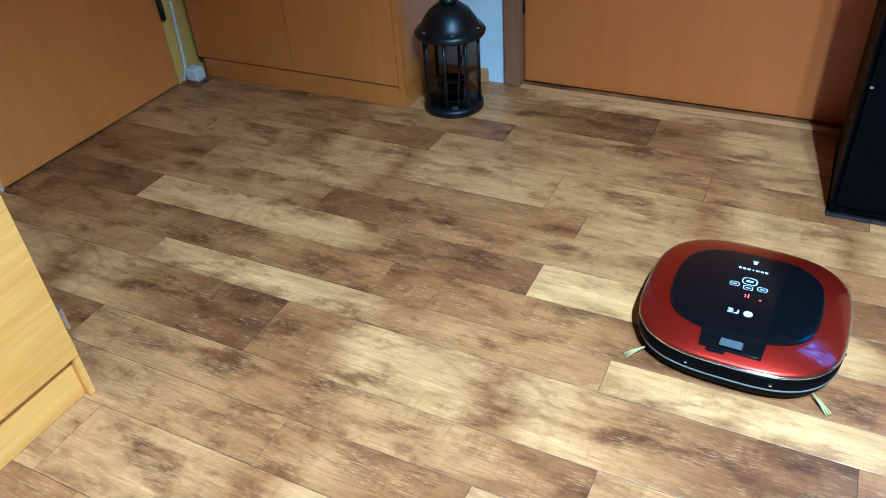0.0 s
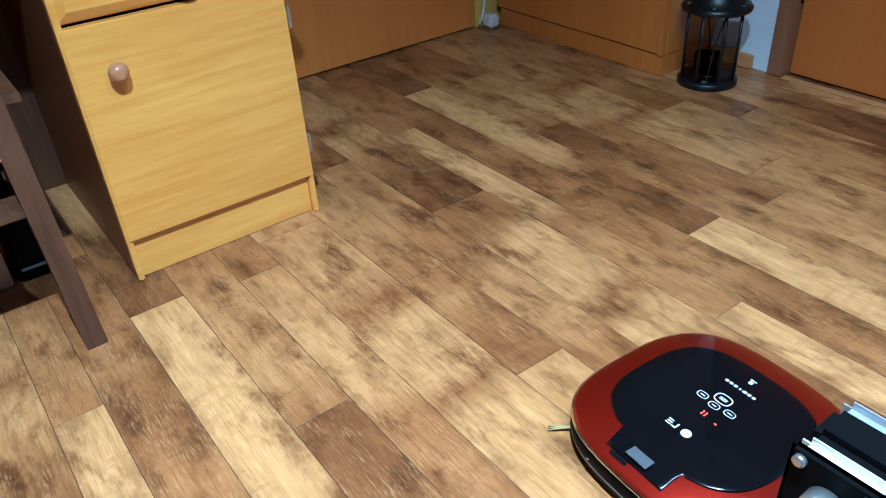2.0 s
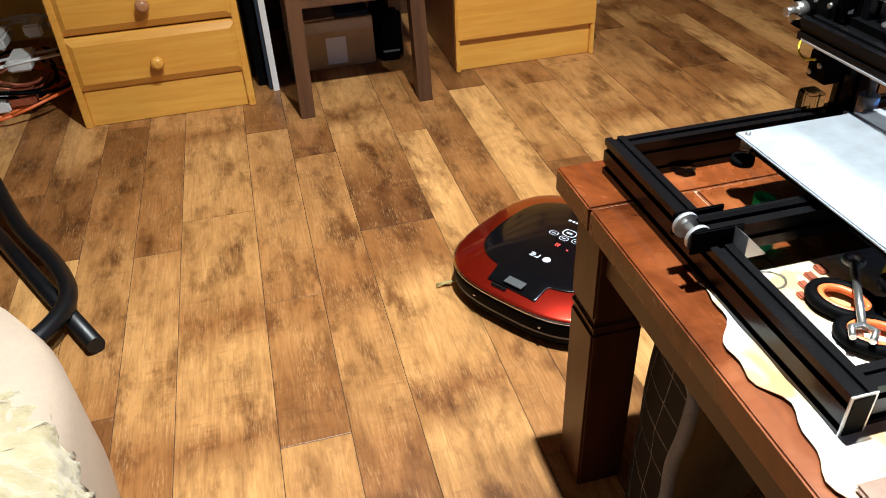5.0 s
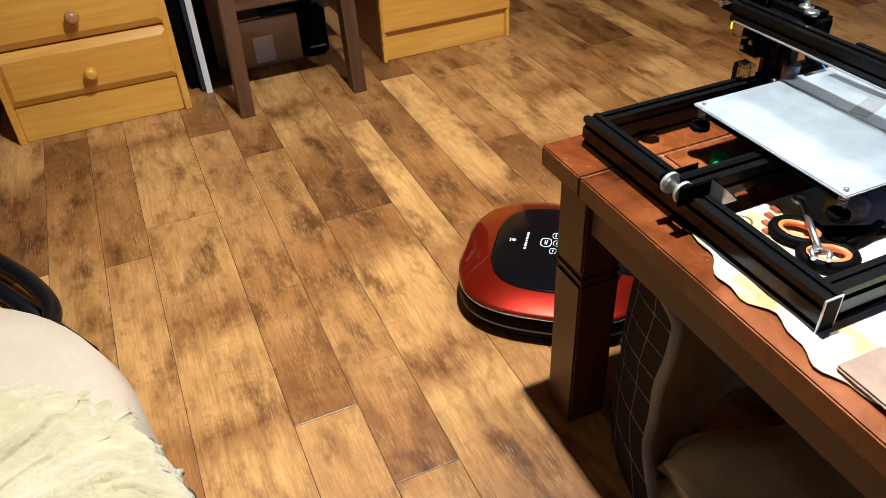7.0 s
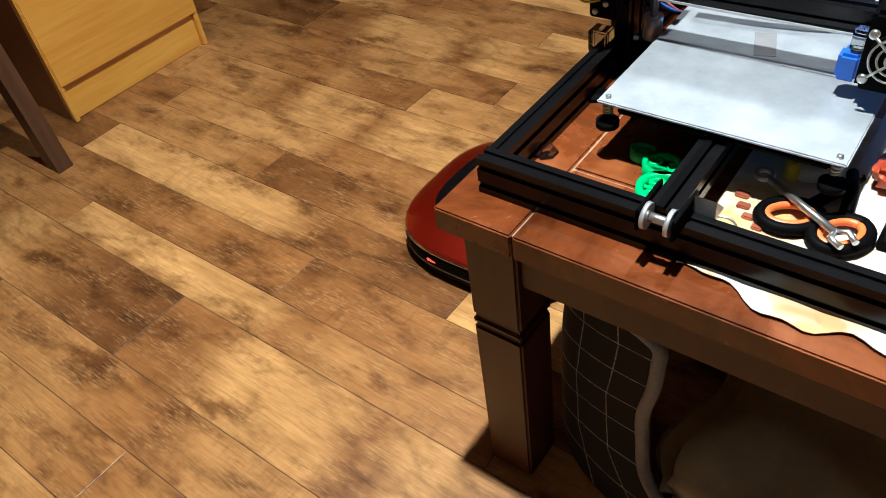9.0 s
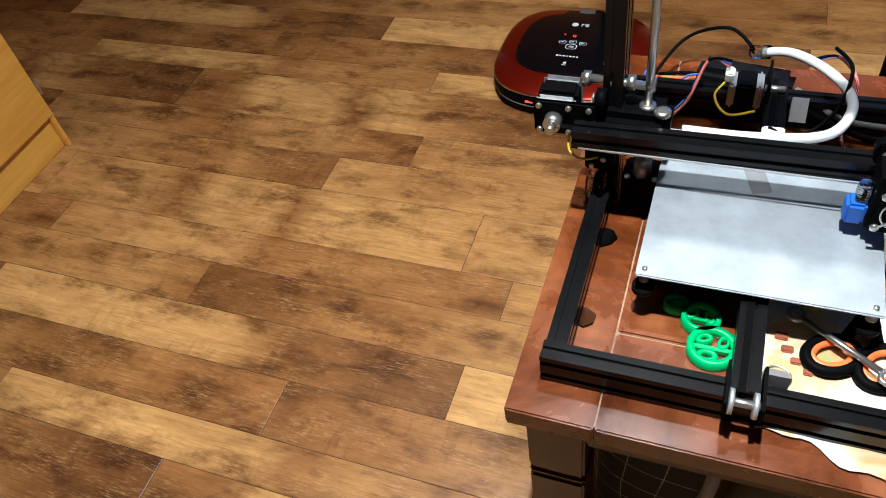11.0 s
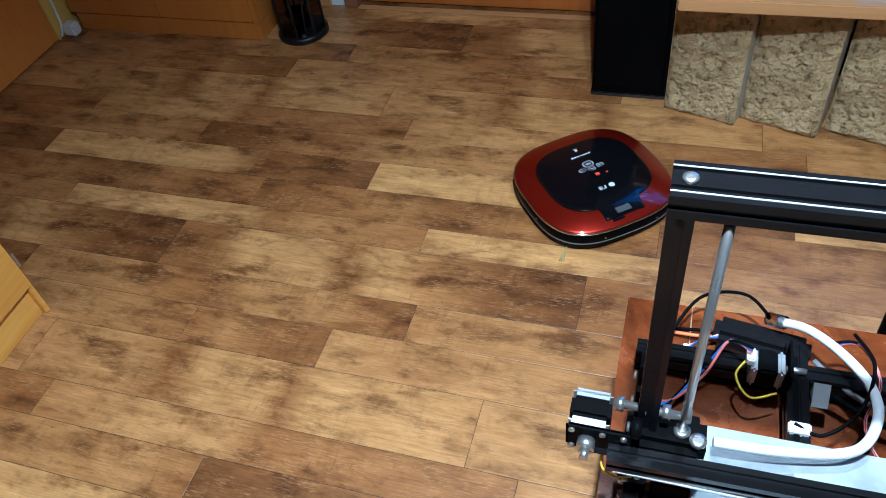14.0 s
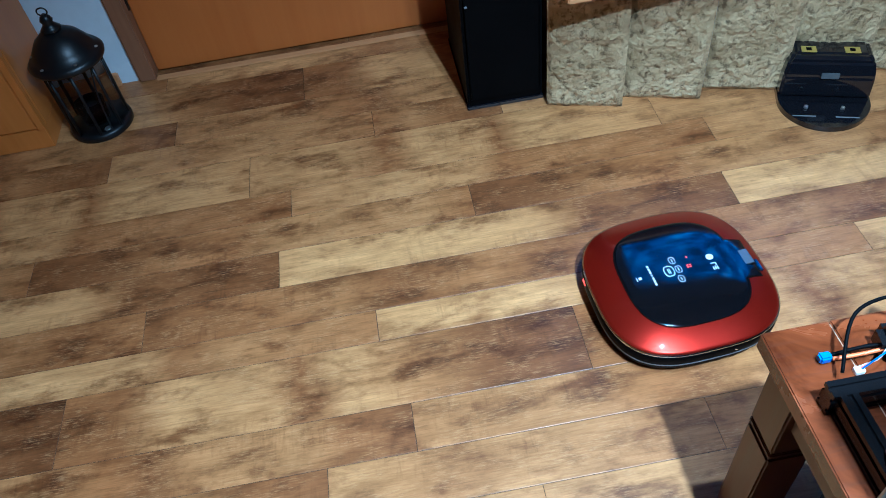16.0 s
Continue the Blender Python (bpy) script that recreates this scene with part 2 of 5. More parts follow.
STONECUT = plain("sawn_stone_edge", (0.50, 0.46, 0.39), 0.85, spots=0.15, scale=90, bump=0.3)
# white wall; the cool cast of its light is mixed into the colour
WHITEWALL = plain("white_wall_with_cool_cast", (0.74, 0.82, 0.90), 0.8, spots=0.04, scale=40, bump=0.15)
YELLOWWALL = plain("yellow_wall_paint", (0.75, 0.50, 0.10), 0.75, spots=0.06, scale=40, bump=0.15)
BLACK = plain("black_plastic", (0.0022, 0.0022, 0.0025), 0.52, spots=0.2)
GLOSSBLACK = plain("glossy_black_plastic", (0.006, 0.006, 0.008), 0.06, spots=0.1, bump=0.0, coat=0.6)
BLACK.node_tree.nodes["Principled BSDF"].inputs["Specular IOR Level"].default_value = 0.03
BLACKMETAL = plain("black_iron", (0.005, 0.006, 0.008), 0.38, 0.2, 0.2, bump=0.15)
ANODIZED = plain("black_anodised_aluminium", (0.006, 0.006, 0.007), 0.24, 0.3, 0.15)
ANODIZED.node_tree.nodes["Principled BSDF"].inputs["Specular IOR Level"].default_value = 0.35
ALU = plain("bright_aluminium", (0.62, 0.63, 0.65), 0.42, 0.7, 0.08)
STEEL = plain("polished_steel", (0.52, 0.51, 0.49), 0.30, 0.92, 0.06)
CHROME = plain("chrome_trim", (0.8, 0.8, 0.82), 0.1, 1.0, 0.03, bump=0.0)
BEDMAT = plain("scuffed_aluminium_bed", (0.37, 0.405, 0.445), 0.40, 0.35, 0.26, 25)
RED = red_mat()
GLASSBLACK = plain("black_glass", (0.003, 0.003, 0.004), 0.03, 0, 0.05, bump=0.0)
LENS = plain("smoked_lens", (0.09, 0.095, 0.10), 0.12, 0, 0.1, bump=0.0)
PRINTWHITE = plain("white_print", (0.75, 0.76, 0.78), 0.4)
LED = glow("red_led", (1.0, 0.05, 0.03), 4.0)
REDLAMP = glow("red_tail_light", (1.0, 0.06, 0.03), 2.5)
GREYRUBBER = plain("grey_rubber", (0.18, 0.18, 0.19), 0.7)
BRISTLE = plain("yellow_bristles", (0.42, 0.34, 0.13), 0.8)
WHITEPLASTIC = plain("white_plastic", (0.75, 0.75, 0.73), 0.4, spots=0.05)
SLEEVE = plain("white_cable_sleeve", (0.62, 0.63, 0.64), 0.5, spots=0.06, scale=200, bump=0.3)
BLUE = plain("blue_silicone", (0.02, 0.12, 0.55), 0.45)
GREEN = plain("green_printed_plastic", (0.01, 0.42, 0.12), 0.42, spots=0.1, scale=150, bump=0.3)
ORANGE = plain("orange_plastic", (0.80, 0.17, 0.04), 0.4)
YELLOW = plain("yellow_wire", (0.75, 0.55, 0.03), 0.45)
WIREBLUE = plain("blue_wire", (0.05, 0.15, 0.55), 0.45)
WIREPINK = plain("pink_wire", (0.75, 0.20, 0.16), 0.45)
CARD = plain("brown_cardboard", (0.47, 0.32, 0.165), 0.8, spots=0.12, scale=25)
LABEL = plain("white_label", (0.74, 0.74, 0.74), 0.6, spots=0.05)
NAVY = plain("navy_cloth", (0.018, 0.026, 0.045), 0.9, spots=0.25, scale=90, bump=0.5)
FOIL = plain("clear_wrapped_grey_parcel", (0.10, 0.11, 0.11), 0.15, 0, 0.5, 30, 0.6)
FLEECE = fleece_mat()
CREAM = plain("cream_seat_cloth", (0.42, 0.33, 0.25), 0.75, spots=0.06, scale=200, bump=0.2)
QUILT = quilt_mat()
PIPING = plain("grey_piping", (0.26, 0.26, 0.28), 0.8, spots=0.2, scale=200, bump=0.4)
LINING = plain("taupe_lining", (0.60, 0.51, 0.33), 0.9, spots=0.40, scale=9, bump=0.5)
OILCLOTH = paper_mat()
COPPER = plain("copper_winding", (0.35, 0.10, 0.05), 0.4, 0.3, 0.3)
GLASS = clear("clear_glass")
SMOKEGLASS = clear("smoky_plastic", (0.6, 0.62, 0.62), 0.08)
THINGLASS = clear("thin_glass", (0.92, 0.94, 0.95), 0.0)
THINGLASS.node_tree.nodes["Principled BSDF"].inputs["IOR"].default_value = 1.04
# unseen ceiling, its grey tuned to limit the light it throws back
CEILING = plain("ceiling_paint", (0.42, 0.40, 0.37), 0.9, spots=0.03, scale=30)
GAP = plain("dark_joint", (0.05, 0.03, 0.018), 0.8)
SCREEN = screen_mat()
GOLD = plain("gold_contact_label", (0.55, 0.42, 0.08), 0.35, 0.5)
SCUFF = plain("brown_mat_cloth", (0.30, 0.20, 0.15), 0.85, spots=0.2)

# ---- shapes ----


def box(bm, x0, x1, y0, y1, z0, z1, bevel=0.0, m=None):
    vs = bmesh.ops.create_cube(bm, size=1.0)["verts"]
    bmesh.ops.scale(bm, vec=(x1 - x0, y1 - y0, z1 - z0), verts=vs)
    bmesh.ops.translate(bm, vec=((x0 + x1) / 2, (y0 + y1) / 2, (z0 + z1) / 2), verts=vs)
    if m:
        bmesh.ops.transform(bm, matrix=m, verts=vs)
    if bevel:
        es = {e for v in vs for e in v.link_edges}
        bmesh.ops.bevel(bm, geom=list(es), offset=bevel, segments=2, affect="EDGES", clamp_overlap=True)
    return bm


def boxed(*a, **k):
    return box(bmesh.new(), *a, **k)


def ring_loft(bm, rings, cap=True):
    """Faces between rings of equally many points."""
    made = [[bm.verts.new(p) for p in ring] for ring in rings]
    n = len(made[0])
    for a, b in zip(made, made[1:]):
        for i in range(n):
            f = bm.faces.new((a[i], a[(i + 1) % n], b[(i + 1) % n], b[i]))
            f.smooth = True
    if cap:
        bm.faces.new(list(reversed(made[0])))
        bm.faces.new(made[-1])
    return bm


def tube(points, r, seg=10, bm=None, smooth_steps=0):
    """A round bar along points; with smooth_steps a curve through them."""
    pts = [Vector(p) for p in points]
    if smooth_steps:
        fine = []
        for i in range(len(pts) - 1):
            p0, p1, p2, p3 = pts[max(0, i - 1)], pts[i], pts[i + 1], pts[min(len(pts) - 1, i + 2)]
            for s in range(smooth_steps):
                t = s / smooth_steps
                fine.append(0.5 * ((2 * p1) + (p2 - p0) * t + (2 * p0 - 5 * p1 + 4 * p2 - p3) * t * t + (3 * p1 - p0 - 3 * p2 + p3) * t**3))
        pts = fine + [pts[-1]]
    bm = bm or bmesh.new()
    rings, up = [], None
    for i, p in enumerate(pts):
        d = (pts[min(i + 1, len(pts) - 1)] - pts[max(i - 1, 0)]).normalized()
        if up is None:
            up = d.orthogonal().normalized()
        up = (up - d * up.dot(d)).normalized()
        side = d.cross(up)
        rings.append([p + r * (math.cos(a) * up + math.sin(a) * side) for a in (2 * math.pi * j / seg for j in range(seg))])
    return ring_loft(bm, rings)


def lathe(profile, seg=40, centre=(0, 0, 0), bm=None, cap=True):
    """Turned shape from (radius, height) pairs."""
    cx, cy, cz = centre
    rings = [[(cx + r * math.cos(2 * math.pi * j / seg), cy + r * math.sin(2 * math.pi * j / seg), cz + z) for j in range(seg)] for r, z in profile]
    return ring_loft(bm or bmesh.new(), rings, cap)


def prism(outline, z0, z1, bm=None):
    bm = bm or bmesh.new()
    ring_loft(bm, [[(x, y, z0) for x, y in outline], [(x, y, z1) for x, y in outline]])
    for f in bm.faces:
        f.smooth = False
    return bm


def thing(name, at, label, category, group=""):
    ob = new(name)
    ob.empty_display_size = 0.05
    ob.matrix_basis = Matrix.Translation(at)
    return tagged(ob, label, category, group)


def part(name, bm, material, parent, label=""):
    """Link a bmesh, given in world places, as one mesh under a thing or part."""
    top = parent
    while top.parent:
        top = top.parent
    bm.transform(Matrix.Translation(-top.matrix_basis.translation))
    bmesh.ops.recalc_face_normals(bm, faces=bm.faces)
    me = bpy.data.meshes.new(name)
    bm.to_mesh(me)
    bm.free()
    me.materials.append(material)
    ob = new(name, me)
    ob.parent = parent
    return tagged(ob, label)


def structure(name, bm, material, label):
    bmesh.ops.recalc_face_normals(bm, faces=bm.faces)
    me = bpy.data.meshes.new(name)
    bm.to_mesh(me)
    bm.free()
    me.materials.append(material)
    return tagged(new(name, me), label, name.split("_")[0], kind="structure")


# ---- the room ----
X0, X1, Y0, Y1, TOP = -1.36, 2.60, -2.00, 2.31, 2.50

floor = structure("floor", boxed(X0 - 0.2, X1 + 0.2, Y0 - 0.2, Y1 + 0.2, -0.08, -0.0012), GAP, "oak-look vinyl plank floor with brown streaks and knots")
structure("ceiling", boxed(X0 - 0.2, X1 + 0.2, Y0 - 0.2, Y1 + 0.2, TOP, TOP + 0.1), CEILING, "plain unseen ceiling, greyed to hold back bounced light")
structure("wall_east", boxed(X1, X1 + 0.12, Y0 - 0.12, Y1 + 0.12, 0, TOP), ROOMWALL, "plain unseen wall, brown to dim bounced light")
wall_s = bmesh.new()
box(wall_s, X0, 1.7, Y0 - 0.12, Y0, 0, TOP), box(wall_s, 1.7, X1, Y0 - 0.12, Y0, 0, 0.95), box(wall_s, 1.7, X1, Y0 - 0.12, Y0, 2.1, TOP)
structure("wall_south", wall_s, ROOMWALL, "unseen wall with a window opening, brown to dim bounced light")
# west wall with its door opening
wall_w = bmesh.new()
box(wall_w, X0 - 0.12, X0, Y0 - 0.12, 1.14, 0, TOP), box(wall_w, X0 - 0.12, X0, 1.985, Y1 + 0.12, 0, TOP), box(wall_w, X0 - 0.12, X0, 1.14, 1.985, 2.03, TOP)
structure("wall_west", wall_w, YELLOWWALL, "yellow painted wall beside the brown door")
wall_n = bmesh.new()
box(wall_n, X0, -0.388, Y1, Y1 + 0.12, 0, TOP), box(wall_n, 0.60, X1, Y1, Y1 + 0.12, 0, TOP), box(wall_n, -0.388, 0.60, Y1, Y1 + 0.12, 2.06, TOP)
structure("wall_north", wall_n, WHITEWALL, "white wall with a pale blue light cast in its colour, between cabinet and brown door")
structure("baseboard", boxed(-0.585, -0.437, 2.293, 2.308, 0, 0.042, 0.003), SHELFWOOD, "short pale wooden baseboard at the pale blue wall")
structure("trim", boxed(-0.335, 0.55, 2.290, 2.312, 0, 0.006, 0.002), SHELFWOOD, "worn pale wooden threshold strip")


def door(name, x0, x1, y0, y1, veneer, label, hinge_at, hinge_label):
    d = thing(name, ((x0 + x1) / 2, (y0 + y1) / 2, 0), label, "door")
    d["kind"] = "structure"
    part("leaf", boxed(x0, x1, y0, y1, 0.006, 2.02, 0.003), veneer, d)
    for z in (0.24, 1.75):
        h = lathe([(0.008, -0.03), (0.008, 0.03)], 12, (*hinge_at, z))
        part("hinge", h, BLACKMETAL, d, hinge_label)
    return d


door("door_1", X0 - 0.05, X0 + 0.006, 1.145, 1.978, PALEDOOR, "closed honey-brown veneered door in the yellow wall", (X0 + 0.012, 1.984), "dark steel hinge")
door("door_2", -0.335, 0.595, 2.335, 2.375, DOORWOOD, "closed brown veneered door beside the pale blue wall", (-0.34, 2.33), "dark steel hinge")
jamb = thing("door_frame", (-0.36, 2.33, 0), "brown wooden door frame at the pale blue wall", "door frame")
jamb["kind"] = "structure"
part("jamb", boxed(-0.386, -0.337, 2.296, 2.42, 0, 2.06, 0.004), FRAMEWOOD, jamb)
part("jamb", boxed(0.598, 0.64, 2.300, 2.42, 0, 2.06, 0.004), FRAMEWOOD, jamb)
pipe = thing("cable_cover", (-1.33, 2.03, 0), "crumpled white cable cover in the yellow corner", "cable cover")
part("block", boxed(-1.352, -1.302, 2.008, 2.052, 0.0, 0.045, 0.008), WHITEPLASTIC, pipe)
part("cable", tube([(-1.35, 1.995, 0.01), (-1.335, 2.0, 0.05), (-1.35, 2.02, 0.09), (-1.352, 2.03, 0.25)], 0.005, 8, None, 6), WHITEPLASTIC, pipe)
win = thing("window_1", (2.15, Y0 - 0.06, 0.95), "white framed window letting in cool daylight", "window")
win["kind"] = "structure"
for x0, x1, z0, z1 in ((1.7, 1.76, 0.95, 2.1), (2.54, 2.6, 0.95, 2.1), (1.76, 2.54, 0.95, 1.01), (1.76, 2.54, 2.04, 2.1)):
    part("window_frame", boxed(x0, x1, Y0 - 0.09, Y0 - 0.03, z0, z1, 0.004), WHITEPLASTIC, win)
part("pane", boxed(1.76, 2.54, Y0 - 0.07, Y0 - 0.064, 1.01, 2.04), GLASS, win).visible_shadow = False
LAMP = (0.795, 0.54, TOP)
shade = thing("ceiling_lamp", LAMP, "hanging two-armed ceiling lamp with dark metal shades", "lamp")
part("rose", lathe([(0.06, -0.03), (0.055, 0.0)], 24, LAMP), WHITEPLASTIC, shade)
part("stem", tube([(LAMP[0], LAMP[1], TOP - 0.03), (LAMP[0], LAMP[1], 2.14)], 0.007), FRAMEWOOD, shade)
for _, bx, by in BULBS:
    at = (bx, by, BULB_Z)
    part("arm", tube([(LAMP[0], LAMP[1], 2.15), ((LAMP[0] + bx) / 2, (LAMP[1] + by) / 2, 2.17), (bx, by, 2.11)], 0.006, 10, None, 6), FRAMEWOOD, shade)
    part("socket", lathe([(0.018, 0.06), (0.020, 0.18)], 20, at), WHITEPLASTIC, shade)
    part("metal_shade", lathe([(0.021, 0.17), (0.05, 0.15), (0.085, 0.10), (0.10, 0.035), (0.098, 0.035), (0.083, 0.099), (0.048, 0.147), (0.021, 0.166)], 40, at, None, False), FRAMEWOOD, shade, "dark open shade")


# ---- robot vacuum ----
HALF, POW = 0.170, 3.0


def norm(x, y):
    return ((abs(x) / HALF) ** POW + (abs(y) / HALF) ** POW) ** (1 / POW)


def dome(x, y):
    return 0.063 + 0.026 * (1 - min(1.0, norm(x, y)) ** 3.4)


def squircle(s, z, n=96):
    out = []
    for j in range(n):
        a = 2 * math.pi * j / n
        c, d = math.cos(a), math.sin(a)
        r = s / norm(c, d)
        out.append((r * c, r * d, z))
    return out


def panel_radius(c, d):
    """The glass panel's edge from its middle, along the direction (c, d)."""
    r = 1 / ((abs(c) / 0.124) ** 3 + (abs(d) / (0.114 if d > 0 else 0.120)) ** 3) ** (1 / 3)
    if d < -0.75:
        r = max(r, min(0.150 / abs(d), 0.150 / abs(d) - 0.9 * max(0, abs(c / d) - 0.36)))
    return r


def robot_vacuum():
    bot = thing("robot_vacuum", (0, 0, 0), "square metallic-red robot vacuum with a black glass top", "robot vacuum")
    body = ring_loft(bmesh.new(), [squircle(s, z) for s, z in ((0.90, 0.006), (0.955, 0.010), (0.985, 0.022), (0.99, 0.030), (1.0, 0.034), (1.003, 0.050), (0.99, 0.0585), (0.95, 0.060))])
    part("body", body, BLACK, bot, "black bumper body")
    part("bumper_band", ring_loft(bmesh.new(), [squircle(s, z) for s, z in ((0.992, 0.0285), (0.998, 0.0290), (0.998, 0.0325), (0.992, 0.033))]), GREYRUBBER, bot, "grey rubber band")
    part("trim_ring", ring_loft(bmesh.new(), [squircle(s, z) for s, z in ((0.985, 0.0585), (1.004, 0.0590), (1.003, 0.0615), (0.97, 0.0632))]), CHROME, bot, "thin chrome trim")
    shell = [squircle(0.992, 0.0618)] + [[(x, y, dome(x, y)) for x, y, _ in squircle(s, 0)] for s in (0.985, 0.96, 0.93, 0.88, 0.8, 0.7, 0.6, 0.45, 0.3, 0.12)]
    part("top_shell", ring_loft(bmesh.new(), shell), RED, bot, "glossy metallic red shell")
    rings = []
    for f in (1.0, 0.985, 0.95, 0.85, 0.7, 0.5, 0.3, 0.1):
        ring = []
        for j in range(120):
            a = 2 * math.pi * j / 120
            c, d = math.cos(a), math.sin(a)
            r = panel_radius(c, d) * f
            ring.append((r * c, r * d, dome(r * c, r * d) + (0.0004 if f == 1.0 else 0.0016)))
        rings.append(ring)
    glass = part("glass_panel", ring_loft(bmesh.new(), rings), GLASSBLACK, bot, "black glass control panel")
    part("camera_window", boxed(-0.019, 0.019, -0.147, -0.122, dome(0, -0.135) + 0.0005, dome(0, -0.135) + 0.0035, 0.003), LENS, glass, "smoked camera window")

    def flat(x, y, w, h, mat, name, label=""):
        z = dome(x, y) + 0.0020
        part(name, boxed(x - w / 2, x + w / 2, y - h / 2, y + h / 2, z, z + 0.0005), mat, glass, label)

    def oval(x, y, w, h):
        bm, n = bmesh.new(), 28
        ring = lambda k: [(x + k * w / 2 * abs(math.cos(a)) ** 0.7 * math.copysign(1, math.cos(a)), y + k * h / 2 * abs(math.sin(a)) ** 0.7 * math.copysign(1, math.sin(a)), dome(x, y) + 0.0023) for a in (2 * math.pi * j / n for j in range(n))]  # noqa: E731
        ring_loft(bm, [ring(1.0), ring(0.86)], False)
        part("button_ring", bm, PRINTWHITE, glass, "white outlined touch button")
        for dy in (-0.0016, 0.0016) if w > 0.02 else (0,):
            flat(x, y + dy, w * 0.45, 0.0014, PRINTWHITE, "button_mark")

    # printed name as plain bars, round badge and letter blocks
    for i, wd in enumerate((0.006, 0.006, 0.007, 0.003, 0.006, 0.006, 0.006)):
        flat(0.0225 - i * 0.0075, 0.056, wd * 0.8, 0.0042, PRINTWHITE, "name_bar")
    flat(0, 0.079, 0.006, 0.006, PRINTWHITE, "icon_mark")
    flat(0, 0.0855, 0.010, 0.0016, PRINTWHITE, "icon_mark")
    oval(0, 0.021, 0.026, 0.020)
    oval(0.023, 0.006, 0.017, 0.012), oval(0, 0.002, 0.017, 0.012), oval(-0.023, 0.006, 0.017, 0.012)
    for dx, dy in ((-0.0025, 0.0026), (0.0025, 0.0026), (-0.0025, -0.0026), (0.0025, -0.0026)):
        flat(0.002 + dx, -0.020 + dy, 0.0016, 0.0032, LED, "led_digit", "red glowing digit")
    flat(0.024, -0.024, 0.0035, 0.0016, LED, "led_mark")
    z = dome(0, -0.066) + 0.002
    part("badge_disc", lathe([(0.0072, 0), (0.0072, 0.0005)], 24, (0.012, -0.066, z)), PRINTWHITE, glass, "round white badge")
    flat(-0.004, -0.066, 0.0022, 0.010, PRINTWHITE, "badge_bar"), flat(-0.007, -0.0700, 0.007, 0.0022, PRINTWHITE, "badge_bar")
    flat(-0.0155, -0.066, 0.008, 0.0022, PRINTWHITE, "badge_bar"), flat(-0.0165, -0.0620, 0.008, 0.0020, PRINTWHITE, "badge_bar"), flat(-0.0165, -0.0700, 0.008, 0.0020, PRINTWHITE, "badge_bar")
    part("camera_bump", boxed(-0.036, -0.006, -0.157, -0.150, dome(-0.02, -0.153) - 0.002, dome(-0.02, -0.153) + 0.0035, 0.0015), GLOSSBLACK, bot)
    part("tail_light", boxed(0.046, 0.066, 0.163, 0.1702, 0.040, 0.046, 0.002), REDLAMP, bot, "red glowing tail light")
    for sx in (-1, 1):
        for ang in (0.5, 0.62, 0.75):
            c = Vector((sx * 0.135, -0.125, 0.012))
            d = Vector((math.cos(ang) * sx, -math.sin(ang) - 0.2, 0)).normalized()
            part("side_brush", tube([c, c + d * 0.024 + Vector((0, 0, -0.004)), c + d * 0.040 + Vector((0, 0, -0.0090))], 0.0014, 6), BRISTLE, bot, "yellow bristle tuft")
    for x, y in ((-0.06, -0.166), (0.07, -0.165), (0.166, -0.05), (-0.166, -0.04)):
        part("sensor", lathe([(0.003, 0.0), (0.003, 0.003)], 10, (x * 1.015, y * 1.015, 0.043)), CHROME, bot)
    for sx in (-1, 1):
        part("wheel", boxed(sx * 0.11 - 0.012, sx * 0.11 + 0.012, -0.03, 0.03, 0.0, 0.02, 0.006), GREYRUBBER, bot)
    return bot


bot = robot_vacuum()

# ---- pine desk pedestals ----


def knob(bm_at, r, parent, dark=False):
    x, y, z = bm_at
    bm = lathe([(r * 0.45, 0), (r * 0.42, r * 0.5), (r * 0.9, r * 0.9), (r, r * 1.3), (r * 0.85, r * 1.75), (r * 0.4, r * 2.0)], 24)
    bm.transform(Matrix.Translation((x, y, z)) @ Matrix.Rotation(radians(90), 4, "Y"))
    part("knob", bm, KNOB if dark else PINE, parent, "turned wooden knob")


KNOB = wood("darker_turned_wood", (0.34, 0.15, 0.06), (0.46, 0.22, 0.10), "x", 0.3)


def drawer_front(x, y0, y1, z0, z1):
    """A front panel with wide bevelled edges."""
    bm = bmesh.new()
    o = lambda d, dx: [(x + dx, y0 + d, z0 + d), (x + dx, y1 - d, z0 + d), (x + dx, y1 - d, z1 - d), (x + dx, y0 + d, z1 - d)]  # noqa: E731
    ring_loft(bm, [o(0, -0.012), o(0, 0.004), o(0.004, 0.008), o(0.020, 0.017), o(0.024, 0.017)])
    for f in bm.faces:
        f.smooth = False
    return bm


# cabinet with a door below one drawer
FX, CY0, CY1 = -0.612, 0.492, 0.905
cab = thing("pine_cabinet", (-0.86, 0.70, 0), "varnished pine desk cabinet with one door and drawer", "cabinet")
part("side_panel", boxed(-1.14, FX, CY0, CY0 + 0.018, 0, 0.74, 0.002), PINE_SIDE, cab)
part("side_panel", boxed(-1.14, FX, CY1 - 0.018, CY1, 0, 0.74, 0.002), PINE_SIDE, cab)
part("front_stile", boxed(FX, FX + 0.017, CY0, CY0 + 0.012, 0, 0.74, 0.002), PINE, cab)
part("front_stile", boxed(FX, FX + 0.017, CY1 - 0.012, CY1, 0, 0.74, 0.002), PINE, cab)
part("plinth", boxed(-0.64, FX + 0.004, CY0 + 0.012, CY1 - 0.012, 0, 0.0915, 0.002), PINE, cab)
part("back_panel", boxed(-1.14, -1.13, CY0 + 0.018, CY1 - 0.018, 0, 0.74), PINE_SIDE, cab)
part("top_panel", boxed(-1.14, FX, CY0 + 0.018, CY1 - 0.018, 0.722, 0.74), PINE, cab)
bm = boxed(FX, FX + 0.020, CY0 + 0.003, CY1 - 0.001, 0.092, 0.507, 0.002)
